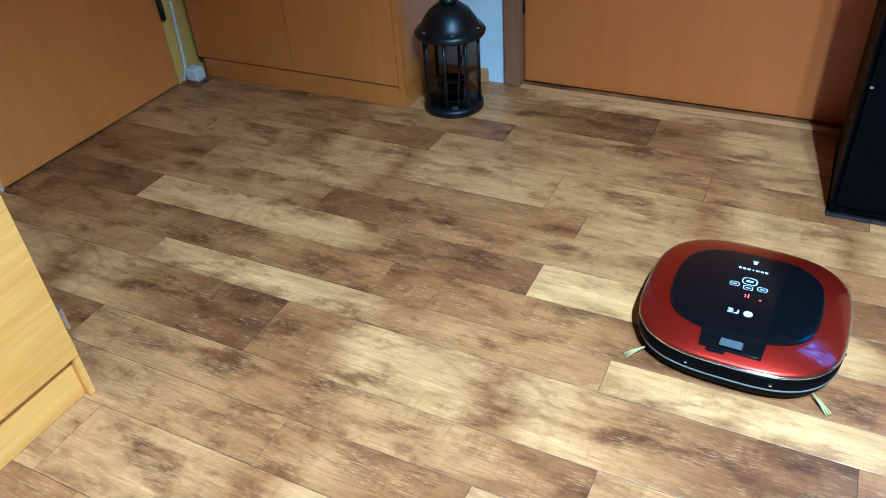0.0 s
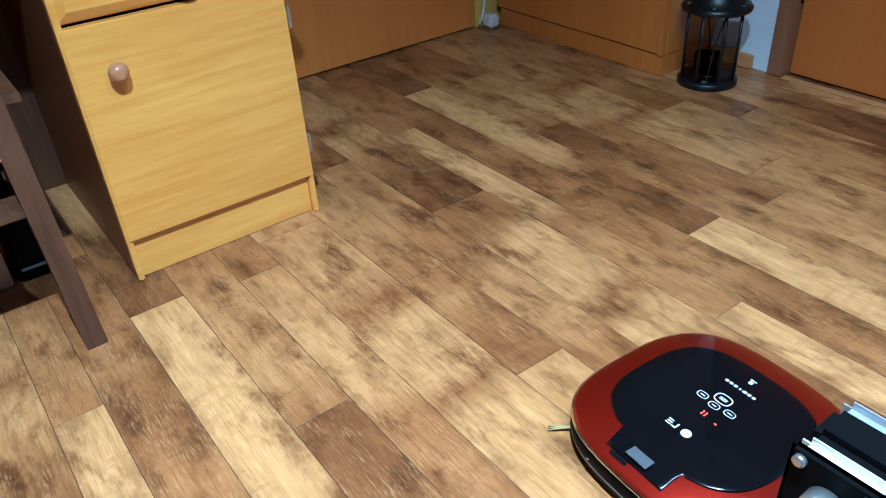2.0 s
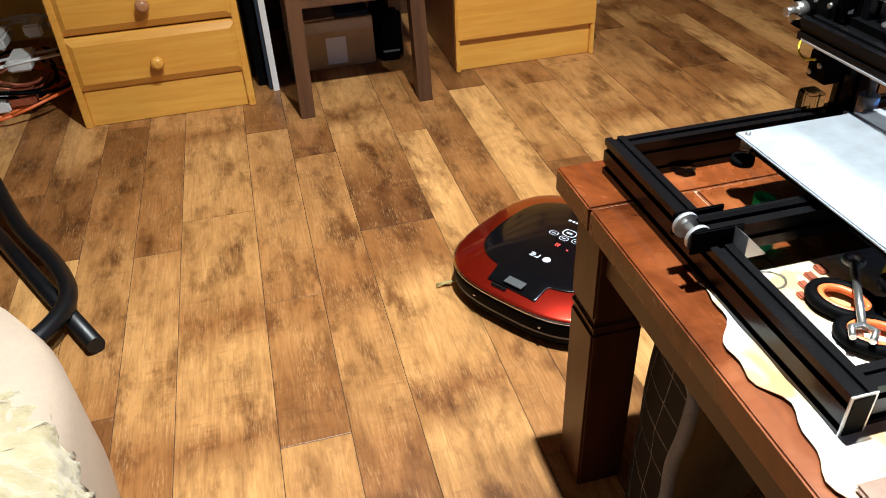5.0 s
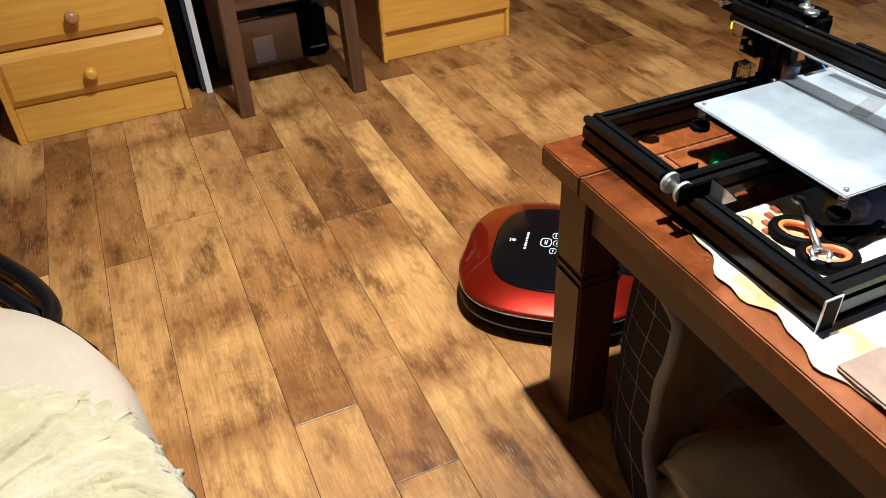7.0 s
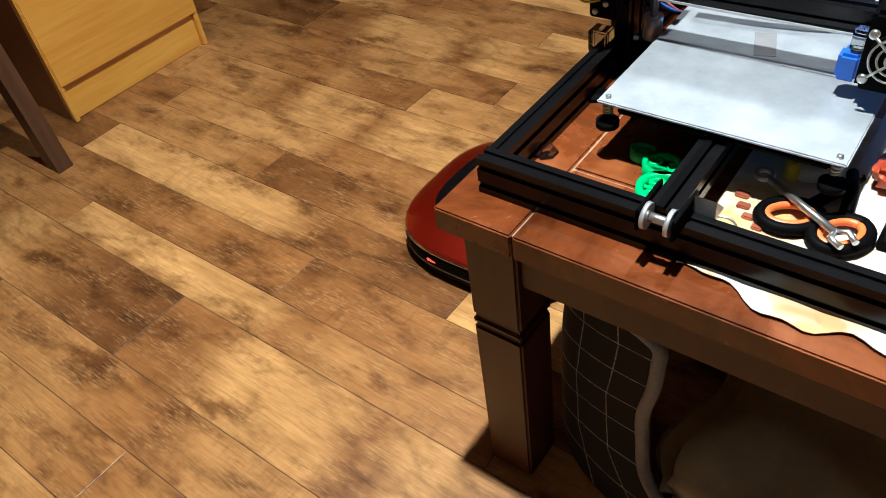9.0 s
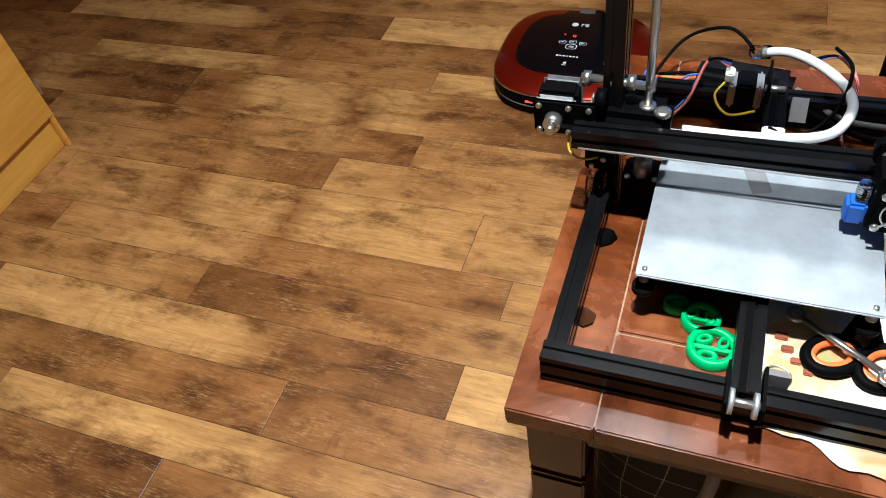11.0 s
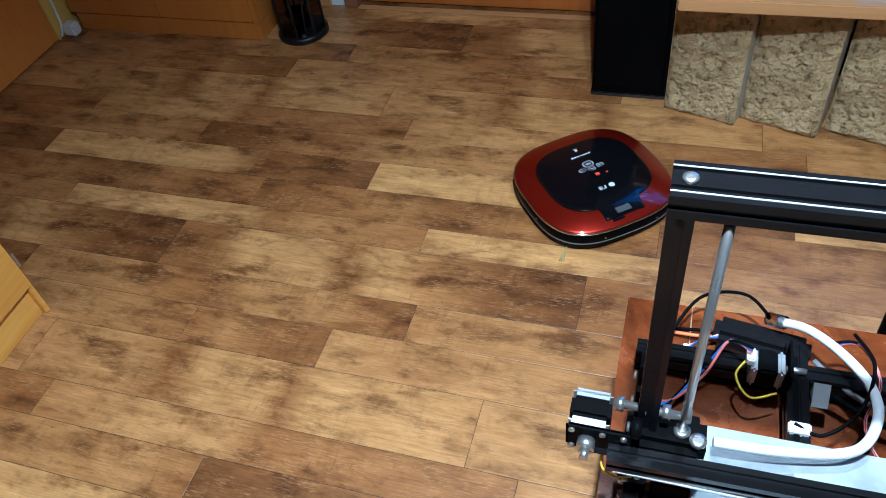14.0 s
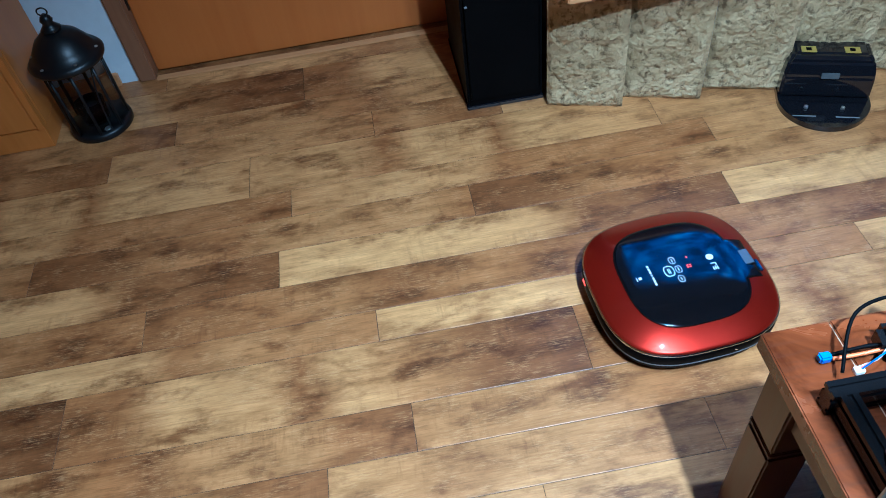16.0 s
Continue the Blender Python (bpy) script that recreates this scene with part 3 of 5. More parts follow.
pine_door = part("door", bm, PINE, cab, "flat pine door with lengthwise grain")
knob((FX + 0.019, 0.565, 0.425), 0.018, pine_door, True)
for z in (0.17, 0.44):
    part("hinge", boxed(FX + 0.006, FX + 0.022, CY1 - 0.0005, CY1 + 0.006, z - 0.022, z + 0.022, 0.001), STEEL, pine_door, "small steel hinge")
dr = part("drawer", drawer_front(FX + 0.002, CY0 + 0.006, CY1 - 0.004, 0.513, 0.615), PINE, cab, "bevelled drawer front")
knob((FX + 0.017, 0.715, 0.552), 0.019, dr, True)
dr = part("drawer", drawer_front(FX + 0.002, CY0 + 0.006, CY1 - 0.004, 0.622, 0.715), PINE, cab, "bevelled drawer front")
knob((FX + 0.017, 0.715, 0.665), 0.019, dr, True)

# chest of four drawers
DX, DY0, DY1 = -0.590, -0.502, -0.070
chest = thing("pine_drawer_chest", (-0.85, -0.286, 0), "varnished pine drawer chest with round wooden knobs", "drawer chest")
part("side_panel", boxed(-1.14, DX + 0.014, DY0, DY0 + 0.018, 0, 0.74, 0.002), PINE, chest)
part("side_panel", boxed(-1.14, DX + 0.014, DY1 - 0.018, DY1, 0, 0.74, 0.002), PINE, chest)
part("plinth", boxed(-0.62, DX + 0.004, DY0 + 0.018, DY1 - 0.018, 0, 0.0955, 0.002), PINE, chest)
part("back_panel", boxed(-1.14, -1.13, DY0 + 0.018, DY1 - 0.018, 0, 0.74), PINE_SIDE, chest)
part("top_panel", boxed(-1.14, DX, DY0 + 0.018, DY1 - 0.018, 0.722, 0.74), PINE, chest)
for i in range(4):
    z0 = 0.097 + i * 0.142
    d = part("drawer", drawer_front(DX + 0.002, DY0 + 0.010, DY1 - 0.008, z0, z0 + 0.137), PINE, chest, "bevelled drawer front")
    knob((DX + 0.017, -0.286, z0 + 0.060), 0.017, d, i > 0)

# unseen desk over the two pedestals; an added dark panel gives the knee-space shade
desk = thing("desk", (-0.86, 0.20, 0), "unseen pine desk top over two pedestals with an added dark back panel", "desk")
part("top", boxed(-1.20, -0.575, -0.52, 0.925, 0.741, 0.768, 0.004), PINE, desk)
part("back_panel", boxed(-1.165, -1.148, -0.50, 0.903, 0.0, 0.7405, 0.002), OLDWOOD, desk, "added dark panel standing in for knee-space shade")

# old wooden stand between them
stand = thing("wooden_stand", (-0.62, 0.21, 0), "old dark wooden stand with a shelf and worn legs", "stand")
for x0, y, lean in ((-0.47, 0.055, 0.01), (-0.47, 0.366, -0.014), (-0.80, 0.06, 0.0), (-0.80, 0.36, 0.0)):
    bm = ring_loft(bmesh.new(), [[(x0 + a * 0.024, y + b * 0.018 + lean * z / 0.5, z) for a, b in ((-1, -1), (1, -1), (1, 1), (-1, 1))] for z in (0, 0.25, 0.62)])
    for f in bm.faces:
        f.smooth = False
    part("leg", bm, OLDWOOD, stand)
part("shelf", boxed(-0.82, -0.462, 0.045, 0.375, 0.272, 0.290, 0.003), OLDWOOD, stand)
part("rail", boxed(-0.472, -0.452, 0.075, 0.345, 0.375, 0.44, 0.003), SHELFWOOD, stand, "paler front rail")
part("seat_board", boxed(-0.82, -0.500, 0.03, 0.40, 0.440, 0.458, 0.003), OLDWOOD, stand)


def crumple(bm, cuts, amount, scale, seed):
    """Soft folds over a shape."""
    bmesh.ops.subdivide_edges(bm, edges=bm.edges[:], cuts=cuts, use_grid_fill=True)
    for v in bm.verts:
        n = noise.noise_vector(Vector(v.co) * scale + Vector((seed, 0, 0)))
        v.co += n * amount
    for f in bm.faces:
        f.smooth = True
    return bm


coat = thing("dark_blue_coat", (-0.6, 0.2, 0.458), "dark navy cloth bag heaped on the wooden stand", "bag")
part("cloth", crumple(boxed(-0.80, -0.505, 0.0, 0.33, 0.462, 0.60, 0.03), 5, 0.02, 9, 1), NAVY, coat)
part("cloth_fold", crumple(boxed(-0.452, -0.436, 0.09, 0.24, 0.415, 0.50, 0.005), 4, 0.006, 16, 2), NAVY, coat)

carton = thing("cardboard_box", (-0.85, 0.195, 0), "brown cardboard box with white label and clear tape", "box")
part("body", boxed(-0.96, -0.757, 0.092, 0.290, 0, 0.140, 0.003), CARD, carton)
part("flap", boxed(-0.96, -0.757, 0.094, 0.186, 0.141, 0.145, 0.001, Matrix.Rotation(radians(1.2), 4, "X")), CARD, carton)
part("label", boxed(-0.7572, -0.7558, 0.150, 0.208, 0.012, 0.090), LABEL, carton, "white paper label")
part("tape", boxed(-0.7572, -0.7562, 0.095, 0.287, 0.108, 0.138), plain("clear_tape", (0.46, 0.38, 0.27), 0.12), carton, "shiny clear tape")
part("lid_strip", boxed(-0.90, -0.77, 0.19, 0.285, 0.1455, 0.152, 0.002), NAVY, carton)
case = thing("black_case", (-0.80, 0.335, 0), "black plastic device case behind the stand leg", "case")
part("body", boxed(-0.90, -0.745, 0.300, 0.372, 0, 0.15, 0.012), BLACK, case)
part("ridge", boxed(-0.747, -0.742, 0.31, 0.362, 0.03, 0.036, 0.002), GREYRUBBER, case)
parcel = thing("wrapped_parcel", (-0.70, 0.16, 0.29), "grey parcel in shiny clear wrap on the shelf", "parcel")
part("body", crumple(boxed(-0.80, -0.55, 0.085, 0.235, 0.298, 0.362, 0.008), 4, 0.006, 30, 3), FOIL, parcel)
tin = thing("dark_device", (-0.60, 0.30, 0.29), "small dark device with a red face on the shelf", "device")
part("body", boxed(-0.72, -0.52, 0.25, 0.335, 0.291, 0.35, 0.005), BLACK, tin)
part("face", boxed(-0.5205, -0.518, 0.275, 0.315, 0.30, 0.325), plain("dull_red", (0.16, 0.02, 0.015), 0.5), tin, "dull red face")
board = thing("leaning_folder", (-0.76, -0.01, 0), "dark blue board with a white edge standing upright", "board")
part("panel", boxed(-0.95, -0.662, -0.028, -0.004, 0, 0.345, 0.002), NAVY, board)
part("edge", boxed(-0.6625, -0.650, -0.018, -0.002, 0, 0.345, 0.001), LABEL, board, "white edge strip")
part("panel", boxed(-0.95, -0.70, -0.056, -0.034, 0, 0.36, 0.002), BLACK, board)

# ---- cabinet, lantern, speaker, stones ----
side = thing("beech_cabinet", (-0.95, 2.18, 0), "orange beech-veneer cabinet with two doors and plinth", "cabinet")
part("plinth", boxed(-1.315, -0.588, 2.066, 2.300, 0, 0.062, 0.002), BEECH, side)
part("body", boxed(-1.330, -0.586, 2.082, 2.304, 0.062, 0.86, 0.002), BEECH, side)
part("door", boxed(-1.330, -0.963, 2.062, 2.081, 0.066, 0.856, 0.002), BEECH, side)
part("door", boxed(-0.960, -0.606, 2.062, 2.081, 0.066, 0.856, 0.002), BEECH, side)
part("end_stile", boxed(-0.604, -0.586, 2.060, 2.081, 0.062, 0.86, 0.002), BEECH, side)

LX, LY = -0.468, 2.128
lan = thing("lantern", (LX, LY, 0), "black metal and glass candle lantern on the floor", "lantern")
part("base", lathe([(0.080, 0), (0.084, 0.004), (0.084, 0.016), (0.078, 0.022), (0.03, 0.024)], 48, (LX, LY, 0)), BLACKMETAL, lan)
for i in range(8):
    a = 2 * math.pi * i / 8 + 0.2
    bar = tube([(LX + 0.076 * math.cos(a), LY + 0.076 * math.sin(a), 0.02), (LX + 0.076 * math.cos(a), LY + 0.076 * math.sin(a), 0.215)], 0.0042, 8)
    part("bar", bar, BLACKMETAL, lan)
for i in range(4):
    a = 2 * math.pi * i / 4 + 0.6
    p = [(LX + 0.073 * math.cos(a + d), LY + 0.073 * math.sin(a + d), z) for d, z in ((0, 0.02), (0.10, 0.12), (0.38, 0.21))]
    part("brace", tube(p, 0.0022, 6, None, 5), BLACKMETAL, lan)
part("glass_cylinder", lathe([(0.071, 0.022), (0.071, 0.215)], 40, (LX, LY, 0), None, False), THINGLASS, lan, "smoky glass wall")
part("roof", lathe([(0.074, 0.212), (0.094, 0.214), (0.096, 0.222), (0.088, 0.232), (0.078, 0.236), (0.072, 0.252), (0.055, 0.276), (0.034, 0.292), (0.020, 0.298)], 48, (LX, LY, 0)), BLACKMETAL, lan)
part("finial", lathe([(0.022, 0.297), (0.025, 0.303), (0.018, 0.310), (0.012, 0.318), (0.016, 0.326), (0.011, 0.336), (0.004, 0.342)], 24, (LX, LY, 0)), BLACKMETAL, lan)
part("ring", tube([(LX + 0.012 * math.cos(t), LY, 0.348 + 0.010 * math.sin(t)) for t in (2 * math.pi * j / 20 for j in range(21))], 0.002, 7), BLACKMETAL, lan)
for i in range(6):
    a = 2 * math.pi * i / 6
    part("vent_dot", lathe([(0.005, 0), (0.004, 0.002)], 10, (LX + 0.082 * math.cos(a), LY + 0.082 * math.sin(a), 0.2345)), STEEL, lan)
part("candle_glass", lathe([(0.033, 0.024), (0.037, 0.085), (0.034, 0.085), (0.030, 0.03)], 32, (LX - 0.006, LY, 0)), SMOKEGLASS, lan, "small tealight glass")
part("base_cap", lathe([(0.010, 0.0), (0.009, 0.002)], 20, (LX + 0.030, LY - 0.055, 0.0235)), STEEL, lan)

spk = thing("black_speaker", (0.615, 2.07, 0), "tall black speaker cabinet on the floor", "speaker")
part("cabinet", boxed(0.517, 0.712, 1.910, 2.235, 0.012, 0.80, 0.004), BLACK, spk)
part("base_plate", boxed(0.514, 0.715, 1.907, 2.238, 0.0, 0.012, 0.002), GLOSSBLACK, spk)
part("grille", boxed(0.524, 0.705, 1.904, 1.9098, 0.03, 0.78, 0.003), BLACK, spk, "dark cloth grille")
for x, z in ((0.53, 0.30), (0.70, 0.305), (0.53, 0.76)):
    part("grille_pin", lathe([(0.004, 0), (0.003, 0.003)], 12, (x, 1.902, z)), GREYRUBBER, spk)

unit = thing("tv_bench", (1.45, 2.0, 0), "light beech media bench board on supports", "tv bench")
part("board", boxed(0.723, 2.25, 1.728, 2.300, 0.371, 0.403, 0.003), SHELFWOOD, unit)
part("support", boxed(0.76, 0.79, 2.02, 2.29, 0, 0.371, 0.002), SHELFWOOD, unit)
part("support", boxed(2.20, 2.23, 1.80, 2.29, 0, 0.371, 0.002), SHELFWOOD, unit)
tv = thing("television", (1.35, 1.95, 0.403), "black flat television showing a dark blue picture", "television")
part("foot", boxed(1.10, 1.60, 1.80, 2.02, 0.403, 0.418, 0.004), GLOSSBLACK, tv)
part("neck", boxed(1.31, 1.39, 1.93, 1.96, 0.418, 0.52, 0.004), GLOSSBLACK, tv)
part("housing", boxed(0.80, 1.90, 1.905, 1.945, 0.48, 1.12, 0.004), BLACK, tv)
part("picture", boxed(0.815, 1.885, 1.902, 1.9045, 0.50, 1.105), SCREEN, tv, "glowing blue picture")
deck = thing("media_player", (1.5, 1.85, 0.403), "flat black media box on the beech bench", "media player")
part("body", boxed(0.745, 1.085, 1.755, 1.895, 0.408, 0.455, 0.003), BLACK, deck)
part("trim_line", boxed(0.745, 1.085, 1.7535, 1.7548, 0.409, 0.413), ALU, deck, "thin bright trim line")
for x in (0.76, 1.07):
    part("foot", boxed(x - 0.01, x + 0.01, 1.77, 1.79, 0.403, 0.409), GREYRUBBER, deck)


def stone_block(at, turn, seed, w=0.190, h=0.352, d=0.075):
    """A split-faced block: sawn sides, a rough broken front."""
    ob = thing("stone_block", at, "pale split-faced stone slab standing under the bench", "stone", "stone slabs")
    bm, nx, nz = bmesh.new(), 40, 72
    grid = []
    for j in range(nz + 1):
        row = []
        for i in range(nx + 1):
            u, v = i / nx, j / nz
            p = Vector((u * w * 9 + seed, 0, v * h * 9))
            e = min(u, 1 - u, v * 2, (1 - v) * 2) * 14
            r = noise.noise(p * 1.3) * 0.008 + noise.noise(p * 4.5) * 0.006 + noise.noise(p * 12) * 0.0035
            row.append(bm.verts.new((u * w, -d / 2 - min(1, e) * (0.010 + r), v * h)))
        grid.append(row)
    for j in range(nz):
        for i in range(nx):
            bm.faces.new((grid[j][i], grid[j][i + 1], grid[j + 1][i + 1], grid[j + 1][i]))
    m = Matrix.Translation(at) @ Matrix.Rotation(radians(turn), 4, "Z")
    bm.transform(m)
    part("split_face", bm, STONE, ob)
    part("sawn_body", boxed(0.0005, w - 0.0005, -d / 2 + 0.0005, d / 2, 0, h, 0.001, m), STONECUT, ob, "smooth sawn sides")


for i, (x, y) in enumerate(((0.728, 1.915), (0.922, 1.892), (1.124, 1.872), (1.318, 1.856), (1.510, 1.840), (1.70, 1.83))):
    stone_block((x, y, 0), -18.5, i * 7.3)

# ---- charging dock ----
dock = thing("charging_dock", (1.37, 1.70, 0), "glossy black robot charging dock with gold contact labels", "dock")
M = Matrix.Translation((1.375, 1.745, 0)) @ Matrix.Rotation(radians(-19), 4, "Z")
plate = [(0.105 * math.cos(a), -0.05 + 0.105 * math.sin(a)) for a in (math.pi + math.pi * j / 30 for j in range(31))] + [(0.105, 0.02), (-0.105, 0.02)]
bm = prism(plate, 0, 0.014)
bm.transform(M)
part("base_plate", bm, GLOSSBLACK, dock)
bm = ring_loft(bmesh.new(), [[(-0.104 * w, y0, z), (0.104 * w, y0, z), (0.104 * w, 0.045, z), (-0.104 * w, 0.045, z)] for w, y0, z in ((1.0, -0.045, 0.014), (0.99, -0.040, 0.07), (0.93, -0.028, 0.105), (0.80, -0.010, 0.118))])
for f in bm.faces:
    f.smooth = False
bmesh.ops.bevel(bm, geom=bm.edges[:], offset=0.006, segments=2, affect="EDGES")
bm.transform(M)
part("tower", bm, GLOSSBLACK, dock)
for x in (-0.052, 0.045):
    part("contact_label", boxed(x - 0.017, x + 0.017, -0.008, 0.016, 0.1185, 0.1195, 0, M), GOLD, dock, "gold and yellow label")
    part("label_mark", boxed(x - 0.006, x + 0.006, -0.002, 0.010, 0.1196, 0.1201, 0, M), BLACK, dock)
    bm = lathe([(0.005, 0.0), (0.0045, 0.006), (0.002, 0.008)], 14, (x * 0.85, -0.085, 0.014))
    bm.transform(M)
    part("contact_pin", bm, STEEL, dock, "bright charging pin")
    part("groove", boxed(x - 0.026, x + 0.026, -0.118, -0.115, 0.0142, 0.0150, 0, M), GREYRUBBER, dock)
part("ridge", boxed(-0.095, 0.095, -0.062, -0.056, 0.014, 0.019, 0.002, M), GLOSSBLACK, dock)
part("signal_window", boxed(-0.02, 0.02, -0.0465, -0.0405, 0.07, 0.085, 0.001, M), LENS, dock)

# ---- table ----
TX0, TX1, TY0, TY1, TZ = 0.720, 1.62, 0.250, 0.827, 0.450
table = thing("coffee_table", (1.17, 0.54, 0), "low worn red-brown wooden table with scratched top", "table")
boards = [(TX0, 0.8052, TY0, TY1), (TX1 - 0.085, TX1, TY0, TY1), (0.8068, TX1 - 0.088, TY0, 0.3612), (0.8068, TX1 - 0.088, 0.7156, TY1), (0.8068, 1.06, 0.3628, 0.7140), (1.063, 1.30, 0.3635, 0.7135), (1.303, TX1 - 0.088, 0.3635, 0.7135)]
for x0, x1, y0, y1 in boards:
    part("top_board", boxed(x0, x1, y0, y1, TZ - 0.028, TZ, 0.0018), TABLETOP, table)
part("filler", boxed(TX0 + 0.004, TX1 - 0.004, TY0 + 0.004, TY1 - 0.004, TZ - 0.026, TZ - 0.0022), GROUT, table, "pale filler in the joints")
for x in (TX0 + 0.012, TX1 - 0.080):
    for y in (TY0 + 0.022, TY1 - 0.085):
        bm = boxed(x, x + 0.062, y, y + 0.062, 0, 0.268, 0.003)
        box(bm, x + 0.003, x + 0.059, y + 0.003, y + 0.059, 0.268, 0.288)
        box(bm, x, x + 0.062, y, y + 0.062, 0.274, 0.281, 0.002)
        box(bm, x, x + 0.062, y, y + 0.062, 0.288, 0.4215, 0.003)
        part("leg", bm, TABLEWOOD, table, "square leg with a double groove")
part("apron", boxed(TX0 + 0.074, TX1 - 0.08, TY0 + 0.030, TY0 + 0.050, 0.352, 0.4215, 0.002), TABLEWOOD, table)
part("apron", boxed(TX0 + 0.074, TX1 - 0.08, TY1 - 0.060, TY1 - 0.040, 0.352, 0.4215, 0.002), TABLEWOOD, table)
part("apron", boxed(TX0 + 0.022, TX0 + 0.042, TY0 + 0.084, TY1 - 0.085, 0.352, 0.4215, 0.002), TABLEWOOD, table)
part("apron", boxed(TX1 - 0.042, TX1 - 0.022, TY0 + 0.084, TY1 - 0.085, 0.352, 0.4215, 0.002), TABLEWOOD, table)

# ---- pet cave under the table ----
cave = thing("pet_cave", (1.12, 0.52, 0), "black quilted pet cave with grey piping and taupe lining", "pet bed")


def through_points(pts, n):
    """n + 1 points along a soft curve through pts."""
    out = []
    pts = [Vector(p) for p in pts]
    for i in range(n + 1):
        f = i / n * (len(pts) - 1)
        k = min(int(f), len(pts) - 2)
        t = f - k
        p0, p1, p2, p3 = pts[max(0, k - 1)], pts[k], pts[k + 1], pts[min(len(pts) - 1, k + 2)]
        out.append(0.5 * ((2 * p1) + (p2 - p0) * t + (2 * p0 - 5 * p1 + 4 * p2 - p3) * t * t + (3 * p1 - p0 - 3 * p2 + p3) * t**3))
    return out


def cave_sheet(plan, heights, edge, wobble, mouth=False, uv_scale=22.0, n=40):
    """A soft wall over a plan curve, drawn in to a roof; edge(z) moves its free end."""
    bm = bmesh.new()
    layer = bm.loops.layers.uv.new("UVMap")
    mid = Vector((1.14, 0.50, 0))
    rows, uvs = [], []
    for z, pull in heights:
        pts = through_points([Vector((x, y, 0)) for x, y in plan], n)
        row, run = [], 0.0
        for i, p in enumerate(pts):
            run += (p - pts[i - 1]).length if i else 0
            f = i / n
            q = p.lerp(mid, pull)
            q.x += edge(z) * max(0, (f - 0.6) / 0.4) ** 1.5
            q.y += flare(z) * max(0, (f - 0.55) / 0.45) if mouth else 0.0
            w = noise.noise_vector(Vector((q.x, q.y, z)) * 9) * wobble * (min(1.0, (1 - f) * 5) if mouth else 1.0)
            row.append(bm.verts.new((q.x + w.x, q.y + w.y, max(0.003, z + w.z * (z > 0.02)))))
            uvs.append((row[-1], (run * uv_scale, (z + pull * 0.25) * uv_scale)))
        rows.append(row)
    where = dict(uvs)
    for a, b in zip(rows, rows[1:]):
        for i in range(n):
            f = bm.faces.new((a[i], a[i + 1], b[i + 1], b[i]))
            f.smooth = True
            for loop in f.loops:
                loop[layer].uv = where[loop.vert]
    rim = [row[-1].co.copy() for row in rows]
    return bm, rim


WALLS = [(0.003, 0), (0.03, -0.01), (0.06, -0.015), (0.09, -0.02), (0.13, -0.02), (0.18, -0.015), (0.23, -0.01), (0.27, 0.0), (0.297, 0.005), (0.316, 0.02), (0.324, 0.05), (0.332, 0.2), (0.336, 0.5)]


def mouth_edge(z):
    """How far the cover's free end swings out at a height."""
    return float(np.interp(z, (0, 0.03, 0.083, 0.154, 0.243, 0.296, 0.317, 0.324, 0.336), (0.11, 0.08, 0.014, -0.008, 0.004, 0.0, -0.045, -0.07, -0.07)))


def flare(z):
    return -0.055 * max(0.0, 1 - z / 0.12)


bm, rim = cave_sheet([(0.86, 0.74), (0.80, 0.66), (0.777, 0.52), (0.780, 0.43), (0.800, 0.355), (0.85, 0.328), (0.925, 0.320)], WALLS, mouth_edge, 0.004, True)
part("outer_cover", bm, QUILT, cave, "black quilted cover with pale stitched squares")
part("piping", tube([tuple(p) for p in through_points(rim[:11], 40)], 0.008, 8), PIPING, cave, "frayed grey piping")
bm, rim2 = cave_sheet([(1.49, 0.33), (1.50, 0.52), (1.36, 0.70), (1.10, 0.72), (0.90, 0.66), (0.845, 0.50), (0.875, 0.39), (0.926, 0.322)], WALLS, mouth_edge, 0.030, True, n=64)
part("lining", bm, LINING, cave, "creased taupe inner lining")
bm, rim3 = cave_sheet([(1.47, 0.300), (1.525, 0.33), (1.545, 0.52), (1.50, 0.70), (1.30, 0.755), (1.05, 0.75), (0.88, 0.735)], WALLS, lambda z: 0.0, 0.004)
part("outer_cover", bm, QUILT, cave, "black quilted cover with pale stitched squares")
part("cushion", crumple(boxed(0.93, 1.46, 0.275, 0.66, 0.004, 0.085, 0.03), 12, 0.045, 9, 5), LINING, cave, "rumpled taupe cushion")

# ---- chair at the side ----
SEAT, CCX, CCY, FCX, FCY = 0.36, 0.83, -0.56, 0.97, -0.50
chair = thing("round_pouf", (CCX, CCY, 0), "round cream upholstered pouf on the floor", "pouf")
part("seat", lathe([(0.255, 0.012), (0.288, 0.05), (0.298, 0.18), (0.295, SEAT - 0.05), (0.282, SEAT - 0.012), (0.24, SEAT - 0.001), (0.05, SEAT)], 64, (CCX, CCY, 0)), CREAM, chair)
for a in (0.8, 2.35, 3.9, 5.5):
    part("foot", lathe([(0.015, 0), (0.018, 0.014)], 12, (CCX + 0.2 * math.cos(a), CCY + 0.2 * math.sin(a), 0)), BLACK, chair)
fleece = thing("fleece_throw", (FCX, FCY, 0.36), "shaggy cream fleece throw over the round pouf", "throw")
bm = lathe([(0.250, 0.30), (0.268, SEAT - 0.06), (0.262, SEAT - 0.01), (0.21, SEAT + 0.018), (0.10, SEAT + 0.026), (0.02, SEAT + 0.026)], 110, (FCX, FCY, 0.0))
bmesh.ops.subdivide_edges(bm, edges=bm.edges[:], cuts=5, use_grid_fill=True)
for v in bm.verts:
    v.co += noise.noise_vector(Vector(v.co) * 110) * 0.0055 + noise.noise_vector(Vector(v.co) * 45) * 0.006 + noise.noise_vector(Vector(v.co) * 12) * 0.012
    v.co.z = max(v.co.z, 0.29)
part("fleece", bm, FLEECE, fleece)

